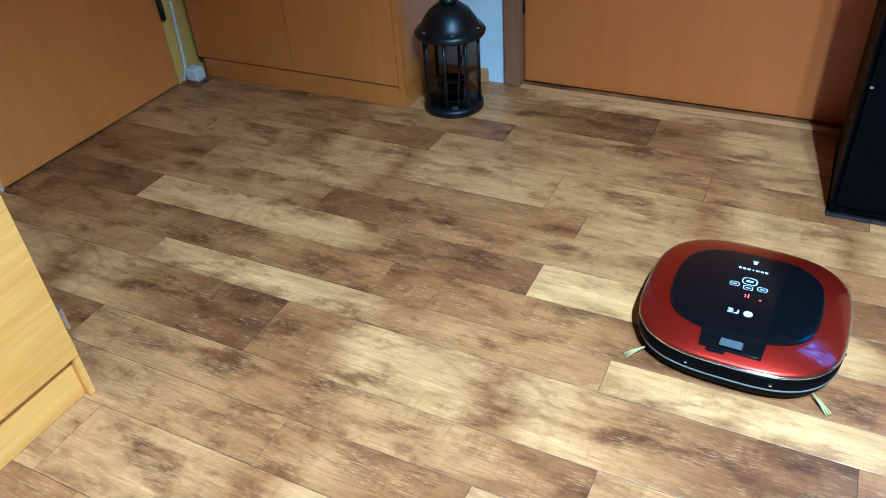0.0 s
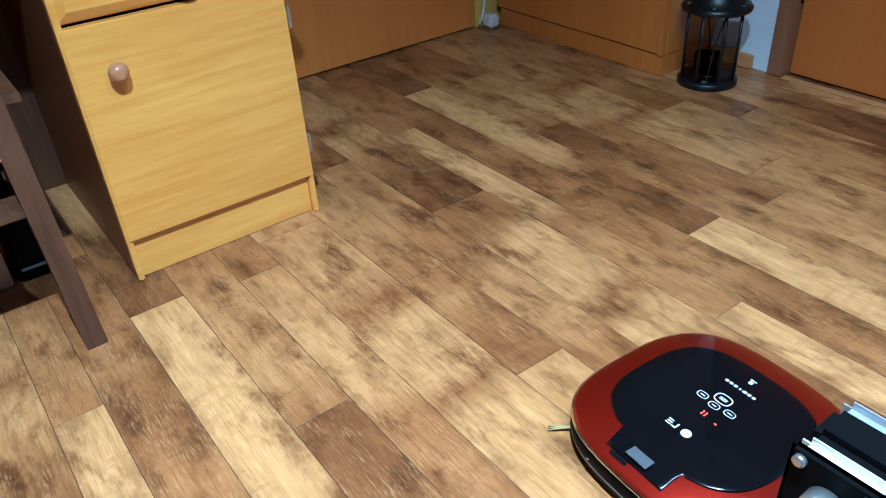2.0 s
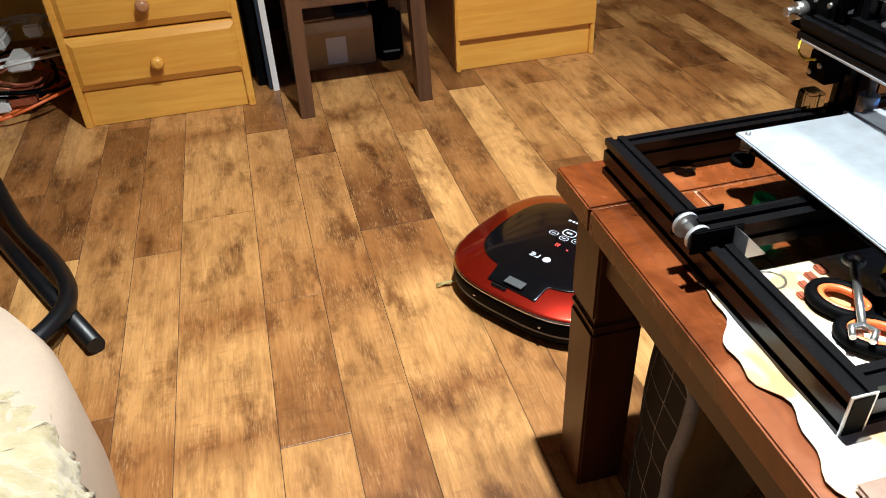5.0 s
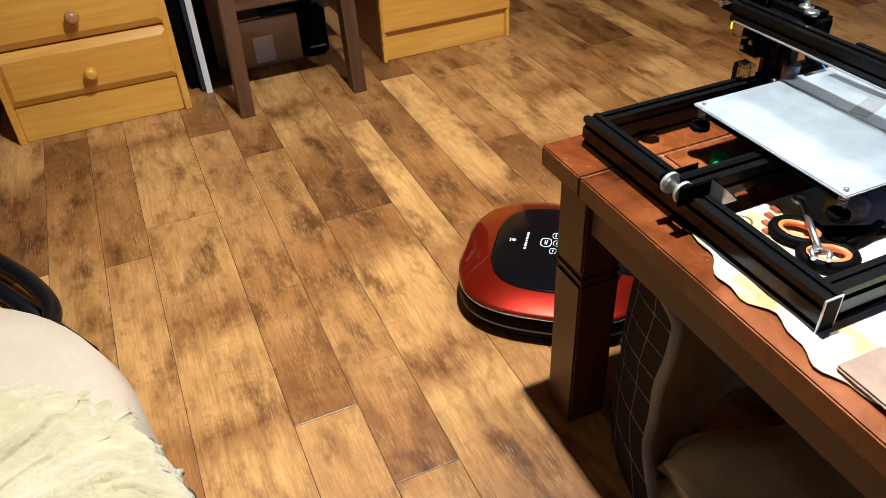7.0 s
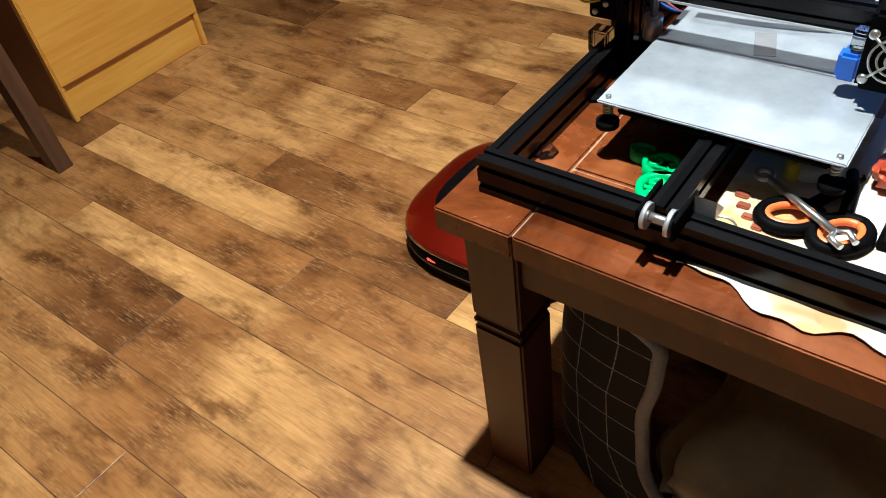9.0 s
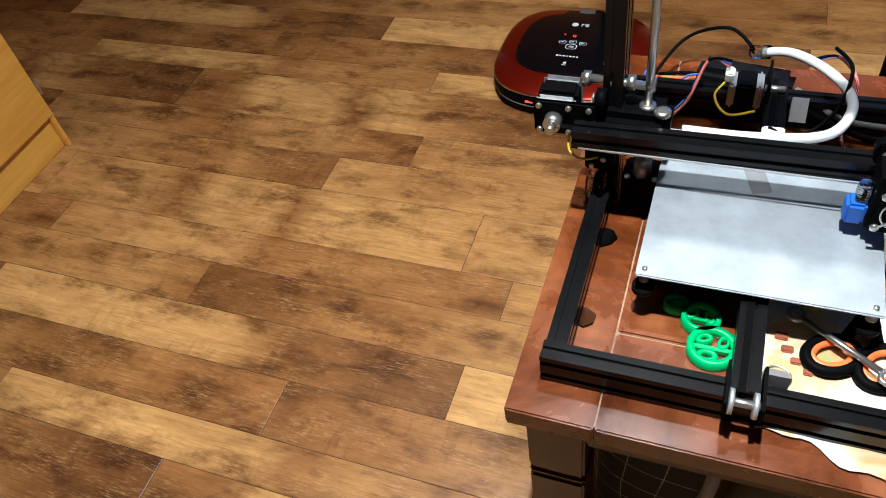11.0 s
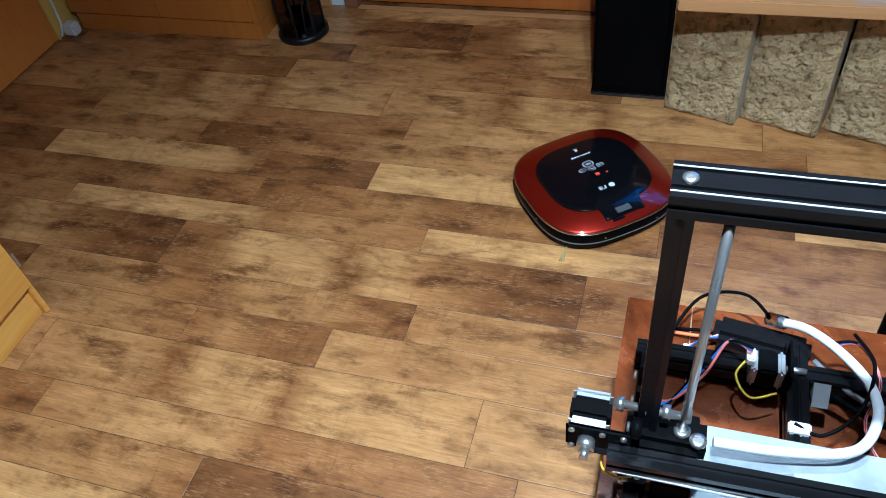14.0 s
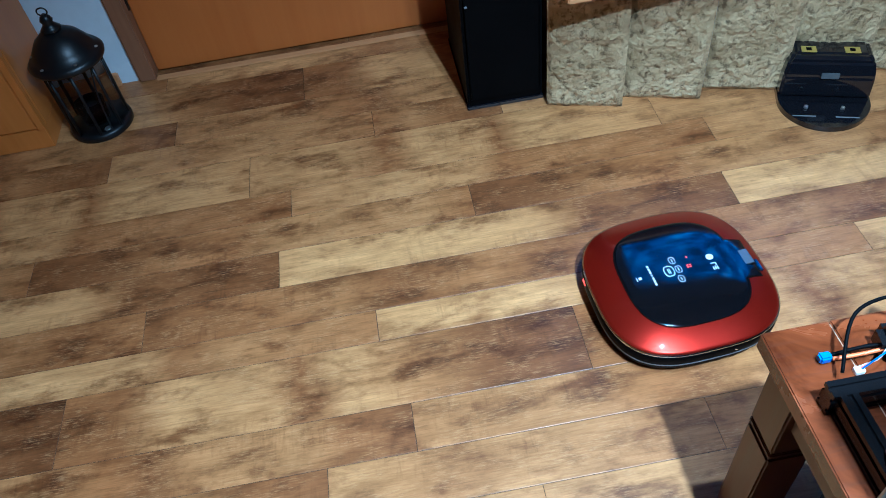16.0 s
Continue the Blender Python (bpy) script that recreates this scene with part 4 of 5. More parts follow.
base = thing("chair_base", (0.1, -0.5, 0), "bent black steel tube chair base on the floor", "chair base")
part("runner", tube([(-0.28, -0.72, 0.016), (0.02, -0.553, 0.016), (0.325, -0.381, 0.016)], 0.015, 14), BLACKMETAL, base)
part("loop", tube([(-0.30, -0.66, 0.05), (-0.05, -0.555, 0.048), (0.10, -0.470, 0.047), (0.20, -0.432, 0.046), (0.27, -0.440, 0.046), (0.335, -0.485, 0.046), (0.36, -0.56, 0.046), (0.36, -0.75, 0.046)], 0.016, 14, None, 6), BLACKMETAL, base)

rnd = random.Random(4)
# ---- heap of cables beside the chest ----
heap = thing("cable_heap", (-0.85, -0.66, 0), "heap of orange, white and black cables with plugs", "cables")
for k, (mat, r0, n, z) in enumerate(((ORANGE, 0.15, 3, 0.012), (WHITEPLASTIC, 0.17, 3, 0.10), (BLACK, 0.13, 3, 0.05), (COPPER, 0.10, 3, 0.07))):
    for i in range(n):
        cx, cy, r = -0.86 - 0.10 * (k == 1) + rnd.uniform(-0.03, 0.03), -0.70 + rnd.uniform(-0.03, 0.03), r0 * rnd.uniform(0.85, 1.1)
        pts = [(cx + r * math.cos(a) * 1.2, cy + r * math.sin(a), max(0.006, z + i * 0.011 + 0.02 * math.sin(a * 2 + k))) for a in (2 * math.pi * j / 22 for j in range(23))]
        part("cable", tube(pts, 0.0042, 7), mat, heap)
for x, y, z, w in ((-0.82, -0.66, 0.10, 0.05), (-0.93, -0.74, 0.13, 0.06), (-0.74, -0.72, 0.02, 0.04), (-0.90, -0.62, 0.16, 0.04)):
    part("plug", boxed(x - w, x + w, y - w * 0.6, y + w * 0.6, z, z + 0.035, 0.006, ), WHITEPLASTIC, heap, "white plug block")
part("winding", boxed(-0.80, -0.70, -0.70, -0.63, 0.03, 0.065, 0.008), COPPER, heap, "copper-red coil")

# ---- 3D printer on the table ----
pr = thing("printer", (0.93, 0.5, TZ), "open-frame 3D printer of black aluminium profiles", "3d printer")


def profile(bm, a, b, w, h):
    """A slotted aluminium bar between two points, w by h in section."""
    a, b = Vector(a), Vector(b)
    d = b - a
    m = Matrix.Translation(a) @ d.to_track_quat("Y", "Z").to_matrix().to_4x4()
    g, s = 0.0018, 0.0062
    # outline with a slot in each 20 mm face
    def face(n, length, half):
        pts = []
        cells = max(1, round(length / 0.02))
        for c in range(cells):
            mid = -length / 2 + (c + 0.5) * length / cells
            pts += [(mid - s / 2, half), (mid - s / 2, half - g * 1.6), (mid + s / 2, half - g * 1.6), (mid + s / 2, half)]
        return [(-length / 2, half)] + pts
    top = [(x, y) for x, y in face(0, w, h / 2)]
    right = [(y, -x) for x, y in face(0, h, w / 2)]
    bot_ = [(-x, -y) for x, y in face(0, w, h / 2)]
    left = [(-y, x) for x, y in face(0, h, w / 2)]
    out = top + right + bot_ + left
    L = d.length
    rings = [[m @ Vector((x, t, z)) for x, z in out] for t in (0, L)]
    ring_loft(bm, rings)
    for f in bm.faces:
        f.smooth = False
    return bm


def bar(name, a, b, w, h, label=""):
    return part(name, profile(bmesh.new(), a, b, w, h), ANODIZED, pr, label)


def bolt(at, axis, r=0.0032, parent=None):
    bm = lathe([(r, 0), (r, 0.0025), (r * 0.5, 0.003)], 12)
    rot = {"x": Matrix.Rotation(radians(-90), 4, "Y"), "-y": Matrix.Rotation(radians(90), 4, "X"), "z": Matrix.Identity(4), "y": Matrix.Rotation(radians(-90), 4, "X")}[axis]
    bm.transform(Matrix.Translation(at) @ rot)
    part("bolt", bm, STEEL, parent or pr)


FXL, FXR, FYN, FYF = 0.746, 1.112, 0.290, 0.728
bar("front_beam", (FXL, FYN + 0.010, TZ + 0.020), (FXR, FYN + 0.010, TZ + 0.020), 0.020, 0.040)
bar("left_rail", (FXL + 0.012, FYN + 0.020, TZ + 0.020), (FXL + 0.012, FYF - 0.02, TZ + 0.020), 0.020, 0.040)
bar("right_rail", (FXR - 0.012, FYN + 0.020, TZ + 0.020), (FXR - 0.012, FYF - 0.02, TZ + 0.020), 0.020, 0.040)
bar("back_beam", (FXL - 0.005, FYF - 0.010, TZ + 0.020), (FXR + 0.14, FYF - 0.010, TZ + 0.020), 0.020, 0.040)
bar("bed_rail", (0.926, FYN + 0.004, TZ + 0.038), (0.926, FYF + 0.022, TZ + 0.038), 0.024, 0.026)
end_face = part("end_cap", boxed(FXR, FXR + 0.0012, FYN, FYN + 0.020, TZ + 0.001, TZ + 0.039), ALU, pr, "bare sawn profile end")
for x in (FXR + 0.0012,):
    part("end_slot", boxed(x, x + 0.0006, FYN + 0.0022, FYN + 0.0178, TZ + 0.0032, TZ + 0.0368), BLACK, pr)


def corner_bracket(x, y, z, flip=1):
    bm = ring_loft(bmesh.new(), [[(xx, y, z), (xx, y + 0.020, z), (xx, y, z + 0.020)] for xx in (x - 0.009, x + 0.009)])
    for f in bm.faces:
        f.smooth = False
    if flip < 0:
        bm.transform(Matrix.Translation((0, 2 * y, 0)) @ Matrix.Scale(-1, 4, (0, 1, 0)))
    part("corner_bracket", bm, ALU, pr, "cast aluminium bracket")


corner_bracket(0.952, FYN + 0.021, TZ + 0.036), corner_bracket(0.952, FYF - 0.035, TZ + 0.036, -1)
# front idler
idl = part("idler", tube([(0.910, FYN - 0.006, TZ + 0.045), (0.942, FYN - 0.006, TZ + 0.045)], 0.004, 10), STEEL, pr, "steel belt idler")
for x in (0.914, 0.934):
    part("idler_wheel", tube([(x, FYN - 0.006, TZ + 0.045), (x + 0.004, FYN - 0.006, TZ + 0.045)], 0.0115, 24), ALU, pr, "flanged aluminium wheel")
for x in (0.910, 0.940):
    part("idler_plate", boxed(x, x + 0.003, FYN - 0.016, FYN + 0.03, TZ + 0.034, TZ + 0.056, 0.001), BLACK, pr)
part("belt", boxed(0.920, 0.9265, FYN, FYF, TZ + 0.0515, TZ + 0.053), BLACK, pr)
# rear motor
ym = part("bed_motor", boxed(0.880, 0.902, 0.688, 0.722, TZ + 0.034, TZ + 0.068, 0.003), BLACK, pr, "stepper motor with aluminium caps")
for x0 in (0.872, 0.902):
    part("motor_cap", boxed(x0, x0 + 0.008, 0.688, 0.722, TZ + 0.034, TZ + 0.068, 0.003), plain("cast_motor_cap", (0.36, 0.37, 0.39), 0.4, 0.6), ym)
part("motor_shaft", tube([(0.912, 0.706, TZ + 0.055), (0.935, 0.706, TZ + 0.055)], 0.004), STEEL, ym)
part("motor_plug", boxed(0.866, 0.876, 0.694, 0.712, TZ + 0.066, TZ + 0.078, 0.002), WHITEPLASTIC, ym)
part("motor_plate", boxed(0.914, 0.917, 0.68, 0.735, TZ + 0.02, TZ + 0.075, 0.001), BLACK, pr)
# bed
bed = part("heated_bed", boxed(0.816, 1.032, 0.388, 0.606, 0.5105, 0.5140, 0.0012), BEDMAT, pr, "scuffed aluminium print bed")
under = part("bed_carrier", boxed(0.83, 1.018, 0.402, 0.592, 0.494, 0.500, 0.002), BLACK, pr)
part("carriage", boxed(0.895, 0.957, 0.43, 0.56, TZ + 0.046, 0.4945, 0.002), BLACK, pr)
for x in (0.824, 1.024):
    for y in (0.396, 0.598):
        sp = [(x + 0.004 * math.cos(a), y + 0.004 * math.sin(a), 0.497 + 0.0135 * a / (8 * math.pi)) for a in (8 * math.pi * j / 40 for j in range(41))]
        part("spring", tube(sp, 0.0011, 6), STEEL, under, "levelling spring")
        part("level_wheel", lathe([(0.011, 0), (0.011, 0.006)], 20, (x, y, 0.484)), BLACK, under)
        bolt((x, y, 0.514), "z", 0.0026)
part("bed_strip", boxed(0.905, 0.925, 0.52, 0.565, 0.5142, 0.5145, 0, Matrix.Translation((0.915, 0.54, 0)) @ Matrix.Rotation(radians(18), 4, "Z") @ Matrix.Translation((-0.915, -0.54, 0))), GREYRUBBER, bed, "diagonal grey strip")
# uprights and top
bar("upright", (0.762, 0.562, TZ + 0.002), (0.762, 0.562, 0.889), 0.020, 0.040, "tall black upright profile")
bar("upright", (1.090, 0.562, TZ + 0.002), (1.090, 0.562, 0.889), 0.020, 0.040, "tall black upright profile")
bar("top_beam", (0.752, 0.562, 0.900), (1.115, 0.562, 0.900), 0.040, 0.022, "bright-edged black top profile")
# bright strips laid on as the lamp's highlights along the slot edges
for y in (0.548, 0.576):
    part("edge_highlight", boxed(0.752, 1.115, y - 0.0007, y + 0.0007, 0.9110, 0.9115), ALU, pr, "bright strip set in as an edge highlight")
bolt((0.765, 0.562, 0.911), "z", 0.006), bolt((1.10, 0.562, 0.911), "z", 0.006)
# lead screw
part("lead_screw", tube([(0.797, 0.548, TZ + 0.045), (0.797, 0.548, 0.885)], 0.0042, 14), STEEL, pr, "steel lead screw")
part("screw_coupler", lathe([(0.010, 0), (0.010, 0.025)], 20, (0.797, 0.548, TZ + 0.044)), ALU, pr)
zm = part("lift_motor", boxed(0.776, 0.818, 0.535, 0.577, TZ + 0.002, TZ + 0.042, 0.003), BLACK, pr)
bolt((0.782, 0.541, TZ + 0.042), "z"), bolt((0.812, 0.541, TZ + 0.042), "z")
# cross beam with its motor
bar("cross_beam", (0.728, 0.513, 0.570), (1.125, 0.519, 0.570), 0.020, 0.022, "black cross beam")
# the highlight on the beam's front edge, modelled as a bright strip
part("beam_edge", boxed(0.735, 1.125, 0.5028, 0.5042, 0.5592, 0.5612), ALU, pr, "bright strip drawn as the beam's highlight")
MX, MZ = 0.7055, 0.579
xm = part("cross_motor", boxed(MX - 0.021, MX + 0.021, 0.538, 0.563, MZ - 0.021, MZ + 0.021, 0.004), BLACK, pr, "stepper motor with grey caps")
for y0 in (0.529, 0.563):
    part("motor_cap", boxed(MX - 0.021, MX + 0.021, y0, y0 + 0.009, MZ - 0.021, MZ + 0.021, 0.004), plain("grey_cast_cap", (0.32, 0.33, 0.35), 0.4, 0.7) if y0 > 0.55 else ALU, xm)
part("motor_plate", boxed(MX - 0.022, 0.752, 0.5235, 0.5285, MZ - 0.022, MZ + 0.022, 0.004), BLACK, pr, "black bolted plate")
for x, z in ((MX - 0.0155, MZ + 0.0155), (MX + 0.0155, MZ + 0.0155), (MX - 0.0155, MZ - 0.0155), (MX + 0.0155, MZ - 0.0155), (0.742, 0.566), (0.742, 0.594)):
    bolt((x, 0.5233, z), "-y", 0.0032)
part("pulley", tube([(MX, 0.523, MZ), (MX, 0.511, MZ)], 0.0092, 22), STEEL, xm, "toothed steel pulley")
part("shaft_nut", tube([(MX, 0.5115, MZ), (MX, 0.501, MZ)], 0.0046, 12), STEEL, xm)
part("drive_belt", boxed(0.700, 1.09, 0.511, 0.517, 0.5765, 0.5780), BLACK, pr)
gp = part("gantry_plate", boxed(0.742, 0.822, 0.528, 0.574, 0.553, 0.586, 0.008), BLACK, pr, "thick black gantry block")
for x, y in ((0.797, 0.548), (0.813, 0.540)):
    part("collar", lathe([(0.0085, 0), (0.0085, 0.004), (0.005, 0.005)], 20, (x, y, 0.586)), STEEL, gp, "steel nut collar")
for z in (0.556, 0.604):
    for y in (0.532, 0.594):
        part("roller", tube([(0.748, y, z), (0.758, y, z)], 0.011, 20), BLACK, pr)
        bolt((0.746, y, z), "x", 0.005)
part("roller_axle", tube([(0.728, 0.551, 0.614), (0.800, 0.551, 0.610)], 0.0045, 12), STEEL, pr, "steel roller axle")
for x in (0.730, 0.752, 0.775, 0.795):
    part("axle_nut", tube([(x, 0.551, 0.613), (x + 0.008, 0.551, 0.613)], 0.008, 6), STEEL, pr)
part("end_switch", boxed(0.742, 0.764, 0.508, 0.528, 0.484, 0.510, 0.002), SMOKEGLASS, pr, "clear end-stop switch")
part("switch_board", boxed(0.740, 0.770, 0.514, 0.534, 0.522, 0.552, 0.002), BLACK, pr)
for x, z in ((0.748, 0.53), (0.760, 0.54)):
    bolt((x, 0.5138, z), "-y", 0.003)
part("wire", tube([(0.722, 0.52, 0.565), (0.724, 0.512, 0.548), (0.738, 0.508, 0.541), (0.755, 0.51, 0.545)], 0.0013, 6, None, 6), YELLOW, pr, "yellow wire")
# print carriage
ph = part("print_head", boxed(1.008, 1.060, 0.470, 0.508, 0.530, 0.600, 0.004), BLACK, pr, "black print head housing")
part("fan", tube([(1.034, 0.4695, 0.565), (1.034, 0.464, 0.565)], 0.021, 28), BLACK, ph)
for r in (0.007, 0.013, 0.019):
    pts = [(1.034 + r * math.cos(a), 0.4625, 0.565 + r * math.sin(a)) for a in (2 * math.pi * j / 28 for j in range(29))]
    part("fan_guard", tube(pts, 0.001, 6), STEEL, ph, "wire fan guard ring")
for sx, sz in ((-1, -1), (1, -1), (-1, 1), (1, 1)):
    part("guard_spoke", tube([(1.034, 0.4625, 0.565), (1.034 + sx * 0.019, 0.4625, 0.565 + sz * 0.019)], 0.0012, 6), STEEL, ph)
    bolt((1.034 + sx * 0.0195, 0.4645, 0.565 + sz * 0.0195), "-y", 0.004)
part("hot_end", boxed(0.990, 1.008, 0.478, 0.498, 0.530, 0.555, 0.003), BLUE, ph, "blue silicone sock")
part("probe", boxed(0.996, 1.008, 0.482, 0.496, 0.556, 0.575, 0.002), SMOKEGLASS, ph)
part("carriage_plate", boxed(1.005, 1.065, 0.5085, 0.5115, 0.535, 0.605, 0.002), BLACK, pr)
for x in (1.014, 1.056):
    part("roller", tube([(x, 0.512, 0.592), (x, 0.524, 0.592)], 0.011, 20), BLACK, pr)
    bolt((x, 0.5085, 0.592), "-y", 0.005)
part("filament_tube", tube([(1.034, 0.49, 0.60), (1.032, 0.48, 0.68), (1.015, 0.53, 0.73), (1.05, 0.70, 0.62), (1.16, 0.78, 0.50)], 0.002, 8, None, 8), WHITEPLASTIC, pr, "milky filament tube")
# cable loom
part("cable_sleeve", tube([(0.905, 0.776, 0.505), (0.935, 0.758, 0.520), (0.968, 0.724, 0.528), (0.994, 0.684, 0.530), (0.998, 0.640, 0.532), (0.972, 0.594, 0.536), (0.905, 0.575, 0.540), (0.832, 0.568, 0.545)], 0.0056, 12, None, 8), SLEEVE, pr, "white braided cable sleeve")
part("sleeve_tie", tube([(0.893, 0.783, 0.500), (0.912, 0.772, 0.509)], 0.0085, 12), SMOKEGLASS, pr)
part("wire", tube([(0.897, 0.781, 0.502), (0.862, 0.80, 0.52), (0.81, 0.80, 0.50), (0.775, 0.745, 0.47)], 0.0022, 7, None, 8), BLACK, pr, "black wire")
for k, (mat, dz) in enumerate(((WIREPINK, 0.0), (WIREBLUE, 0.004), (BLACK, 0.008))):
    part("wire", tube([(0.87, 0.70, 0.535 + dz), (0.845, 0.715, 0.53), (0.825, 0.70 + 0.01 * k, 0.475), (0.79, 0.66, 0.468), (0.762, 0.64 - 0.01 * k, 0.492), (0.752, 0.62, 0.50)], 0.0018, 6, None, 8), mat, pr, "thin motor wire")
    part("wire", tube([(0.955, 0.735, 0.52 + dz), (0.985, 0.735, 0.535), (1.005, 0.69, 0.53), (0.995, 0.655, 0.50), (1.01, 0.62, 0.485), (1.05, 0.58, 0.48)], 0.0019, 6, None, 8), mat, pr, "thin motor wire")
part("wire", tube([(0.905, 0.68, 0.49), (0.875, 0.667, 0.492), (0.858, 0.69, 0.50), (0.872, 0.712, 0.51)], 0.0015, 6, None, 8), YELLOW, pr, "yellow wire")
part("loom", tube([(0.925, 0.72, 0.49), (0.96, 0.70, 0.482), (1.02, 0.67, 0.478), (1.12, 0.645, 0.474)], 0.004, 8, None, 6), BLACK, pr, "spiral-wrapped black loom")
part("loom", tube([(0.95, 0.745, 0.478), (1.0, 0.70, 0.476), (1.06, 0.69, 0.476), (1.14, 0.67, 0.474)], 0.0035, 8, None, 6), GREYRUBBER, pr)
part("wire", tube([(0.92, 0.632, 0.508), (0.95, 0.625, 0.505), (0.985, 0.655, 0.52), (0.996, 0.70, 0.545), (0.98, 0.745, 0.54)], 0.0022, 7, None, 8), BLACK, pr)
part("connector", boxed(0.914, 0.938, 0.622, 0.636, 0.497, 0.508, 0.002), WHITEPLASTIC, pr, "white cable connector")

# ---- loose things on the table ----
bat = thing("battery_pack", (0.89, 0.768, TZ), "black shrink-wrapped battery pack with coloured leads", "battery")
part("pack", boxed(0.832, 0.948, 0.748, 0.786, TZ + 0.001, TZ + 0.036, 0.008, Matrix.Translation((0.89, 0.767, 0)) @ Matrix.Rotation(radians(-9), 4, "Z") @ Matrix.Translation((-0.89, -0.767, 0))), plain("shiny_shrink_wrap", (0.008, 0.008, 0.009), 0.12, bump=0.3, scale=30), bat)
part("lead", tube([(0.838, 0.772, TZ + 0.018), (0.815, 0.775, TZ + 0.015), (0.778, 0.776, TZ + 0.008)], 0.0024, 8, None, 6), BLACK, bat)
part("lead", tube([(0.838, 0.766, TZ + 0.018), (0.812, 0.768, TZ + 0.012), (0.780, 0.771, TZ + 0.008)], 0.0024, 8, None, 6), ORANGE, bat)
part("plug", boxed(0.765, 0.780, 0.769, 0.780, TZ + 0.002, TZ + 0.013, 0.002), WIREBLUE, bat, "blue power plug")
for k, mat in enumerate((WIREBLUE, WIREPINK, WHITEPLASTIC)):
    part("balance_wire", tube([(0.838, 0.760 + k * 0.002, TZ + 0.026), (0.82, 0.752, TZ + 0.028 - k * 0.002), (0.806, 0.752 + k * 0.002, TZ + 0.006)], 0.0012, 6, None, 6), mat, bat)
part("balance_plug", boxed(0.798, 0.810, 0.748, 0.757, TZ, TZ + 0.007, 0.001), WHITEPLASTIC, bat)

cutter = thing("cookie_cutter", (0.88, 0.375, TZ), "bright green printed plastic cookie cutter figure", "cookie cutter")


def lobe(cx, cy, r, squash, holes, name):
    """One round lobe: a raised rim round a thin plate with holes in it."""
    n = 36
    ring = lambda f, z: [(cx + r * f * math.cos(a), cy + r * f * squash * math.sin(a), TZ + z) for a in (2 * math.pi * j / n for j in range(n))]  # noqa: E731
    rim = [ring(1.0, 0.001), ring(1.0, 0.013), ring(0.74, 0.013), ring(0.74, 0.001)]
    part(name, ring_loft(bmesh.new(), rim + [rim[0]], False), GREEN, cutter)
    for hx, hy, w, turn in holes:
        c, d = math.cos(turn), math.sin(turn)
        oval_ = lambda f, z: [(cx + hx + c * w * f * math.cos(a) - d * w * 0.6 * f * math.sin(a), cy + hy + d * w * f * math.cos(a) + c * w * 0.6 * f * math.sin(a), TZ + z) for a in (2 * math.pi * j / 24 for j in range(24))]  # noqa: E731
        wall = [oval_(1.0, 0.0012), oval_(1.0, 0.010), oval_(0.55, 0.010), oval_(0.55, 0.0012)]
        part("inner_ring", ring_loft(bmesh.new(), wall + [wall[0]], False), GREEN, cutter)
    part("web", boxed(cx - r * 0.86, cx + r * 0.86, cy - 0.0022, cy + 0.0022, TZ + 0.001, TZ + 0.008, 0.0006), GREEN, cutter)


lobe(0.897, 0.360, 0.0235, 0.96, ((-0.008, 0.009, 0.008, 0.4), (0.010, 0.008, 0.0085, 1.2), (-0.004, -0.010, 0.010, 0.1)), "head_ring")
lobe(0.883, 0.392, 0.0190, 0.90, ((-0.008, 0.004, 0.0075, 0.9), (0.008, 0.002, 0.0075, 2.0)), "body_ring")
lobe(0.858, 0.404, 0.0130, 0.72, ((0.0, 0.0, 0.007, 0.2),), "tail_ring")

cloth = thing("oilcloth", (1.09, 0.42, TZ), "crinkled printed oilcloth under the printer", "oilcloth")
bm, n = bmesh.new(), 60
top_e, bot_e = [], []
for i in range(n + 1):
    x = 0.942 + i * 0.46 / n
    y = 0.286 - 0.016 * min(1, i / 14) + 0.007 * math.sin(i * 0.42) + 0.003 * math.sin(i * 1.1 + 1)
    bot_e.append(bm.verts.new((x, max(y, 0.2525), TZ + 0.0015 + 0.0015 * abs(math.sin(i * 0.42)))))
    top_e.append(bm.verts.new((x, 0.56, TZ + 0.0012)))
for i in range(n):
    bm.faces.new((bot_e[i], bot_e[i + 1], top_e[i + 1], top_e[i]))
ext = bmesh.ops.extrude_face_region(bm, geom=bm.faces[:])
bmesh.ops.translate(bm, vec=(0, 0, 0.0008), verts=[v for v in ext["geom"] if isinstance(v, bmesh.types.BMVert)])
part("sheet", bm, OILCLOTH, cloth)
pad = thing("cloth_pad", (1.17, 0.29, TZ), "small worn brown cloth pad on the oilcloth", "pad")
part("pad", boxed(1.150, 1.235, 0.272, 0.325, TZ + 0.004, TZ + 0.008, 0.002), SCUFF, pad)

sc = thing("scissors", (1.02, 0.385, TZ), "open scissors with black and orange loop grips", "scissors")


def loop(cx, cy, a, b, turn, r, z, mat, name, parent):
    pts = []
    for j in range(33):
        t = 2 * math.pi * j / 32
        x, y = a * math.cos(t), b * math.sin(t)
        pts.append((cx + x * math.cos(turn) - y * math.sin(turn), cy + x * math.sin(turn) + y * math.cos(turn), z))
    part(name, tube(pts, r, 8), mat, parent)


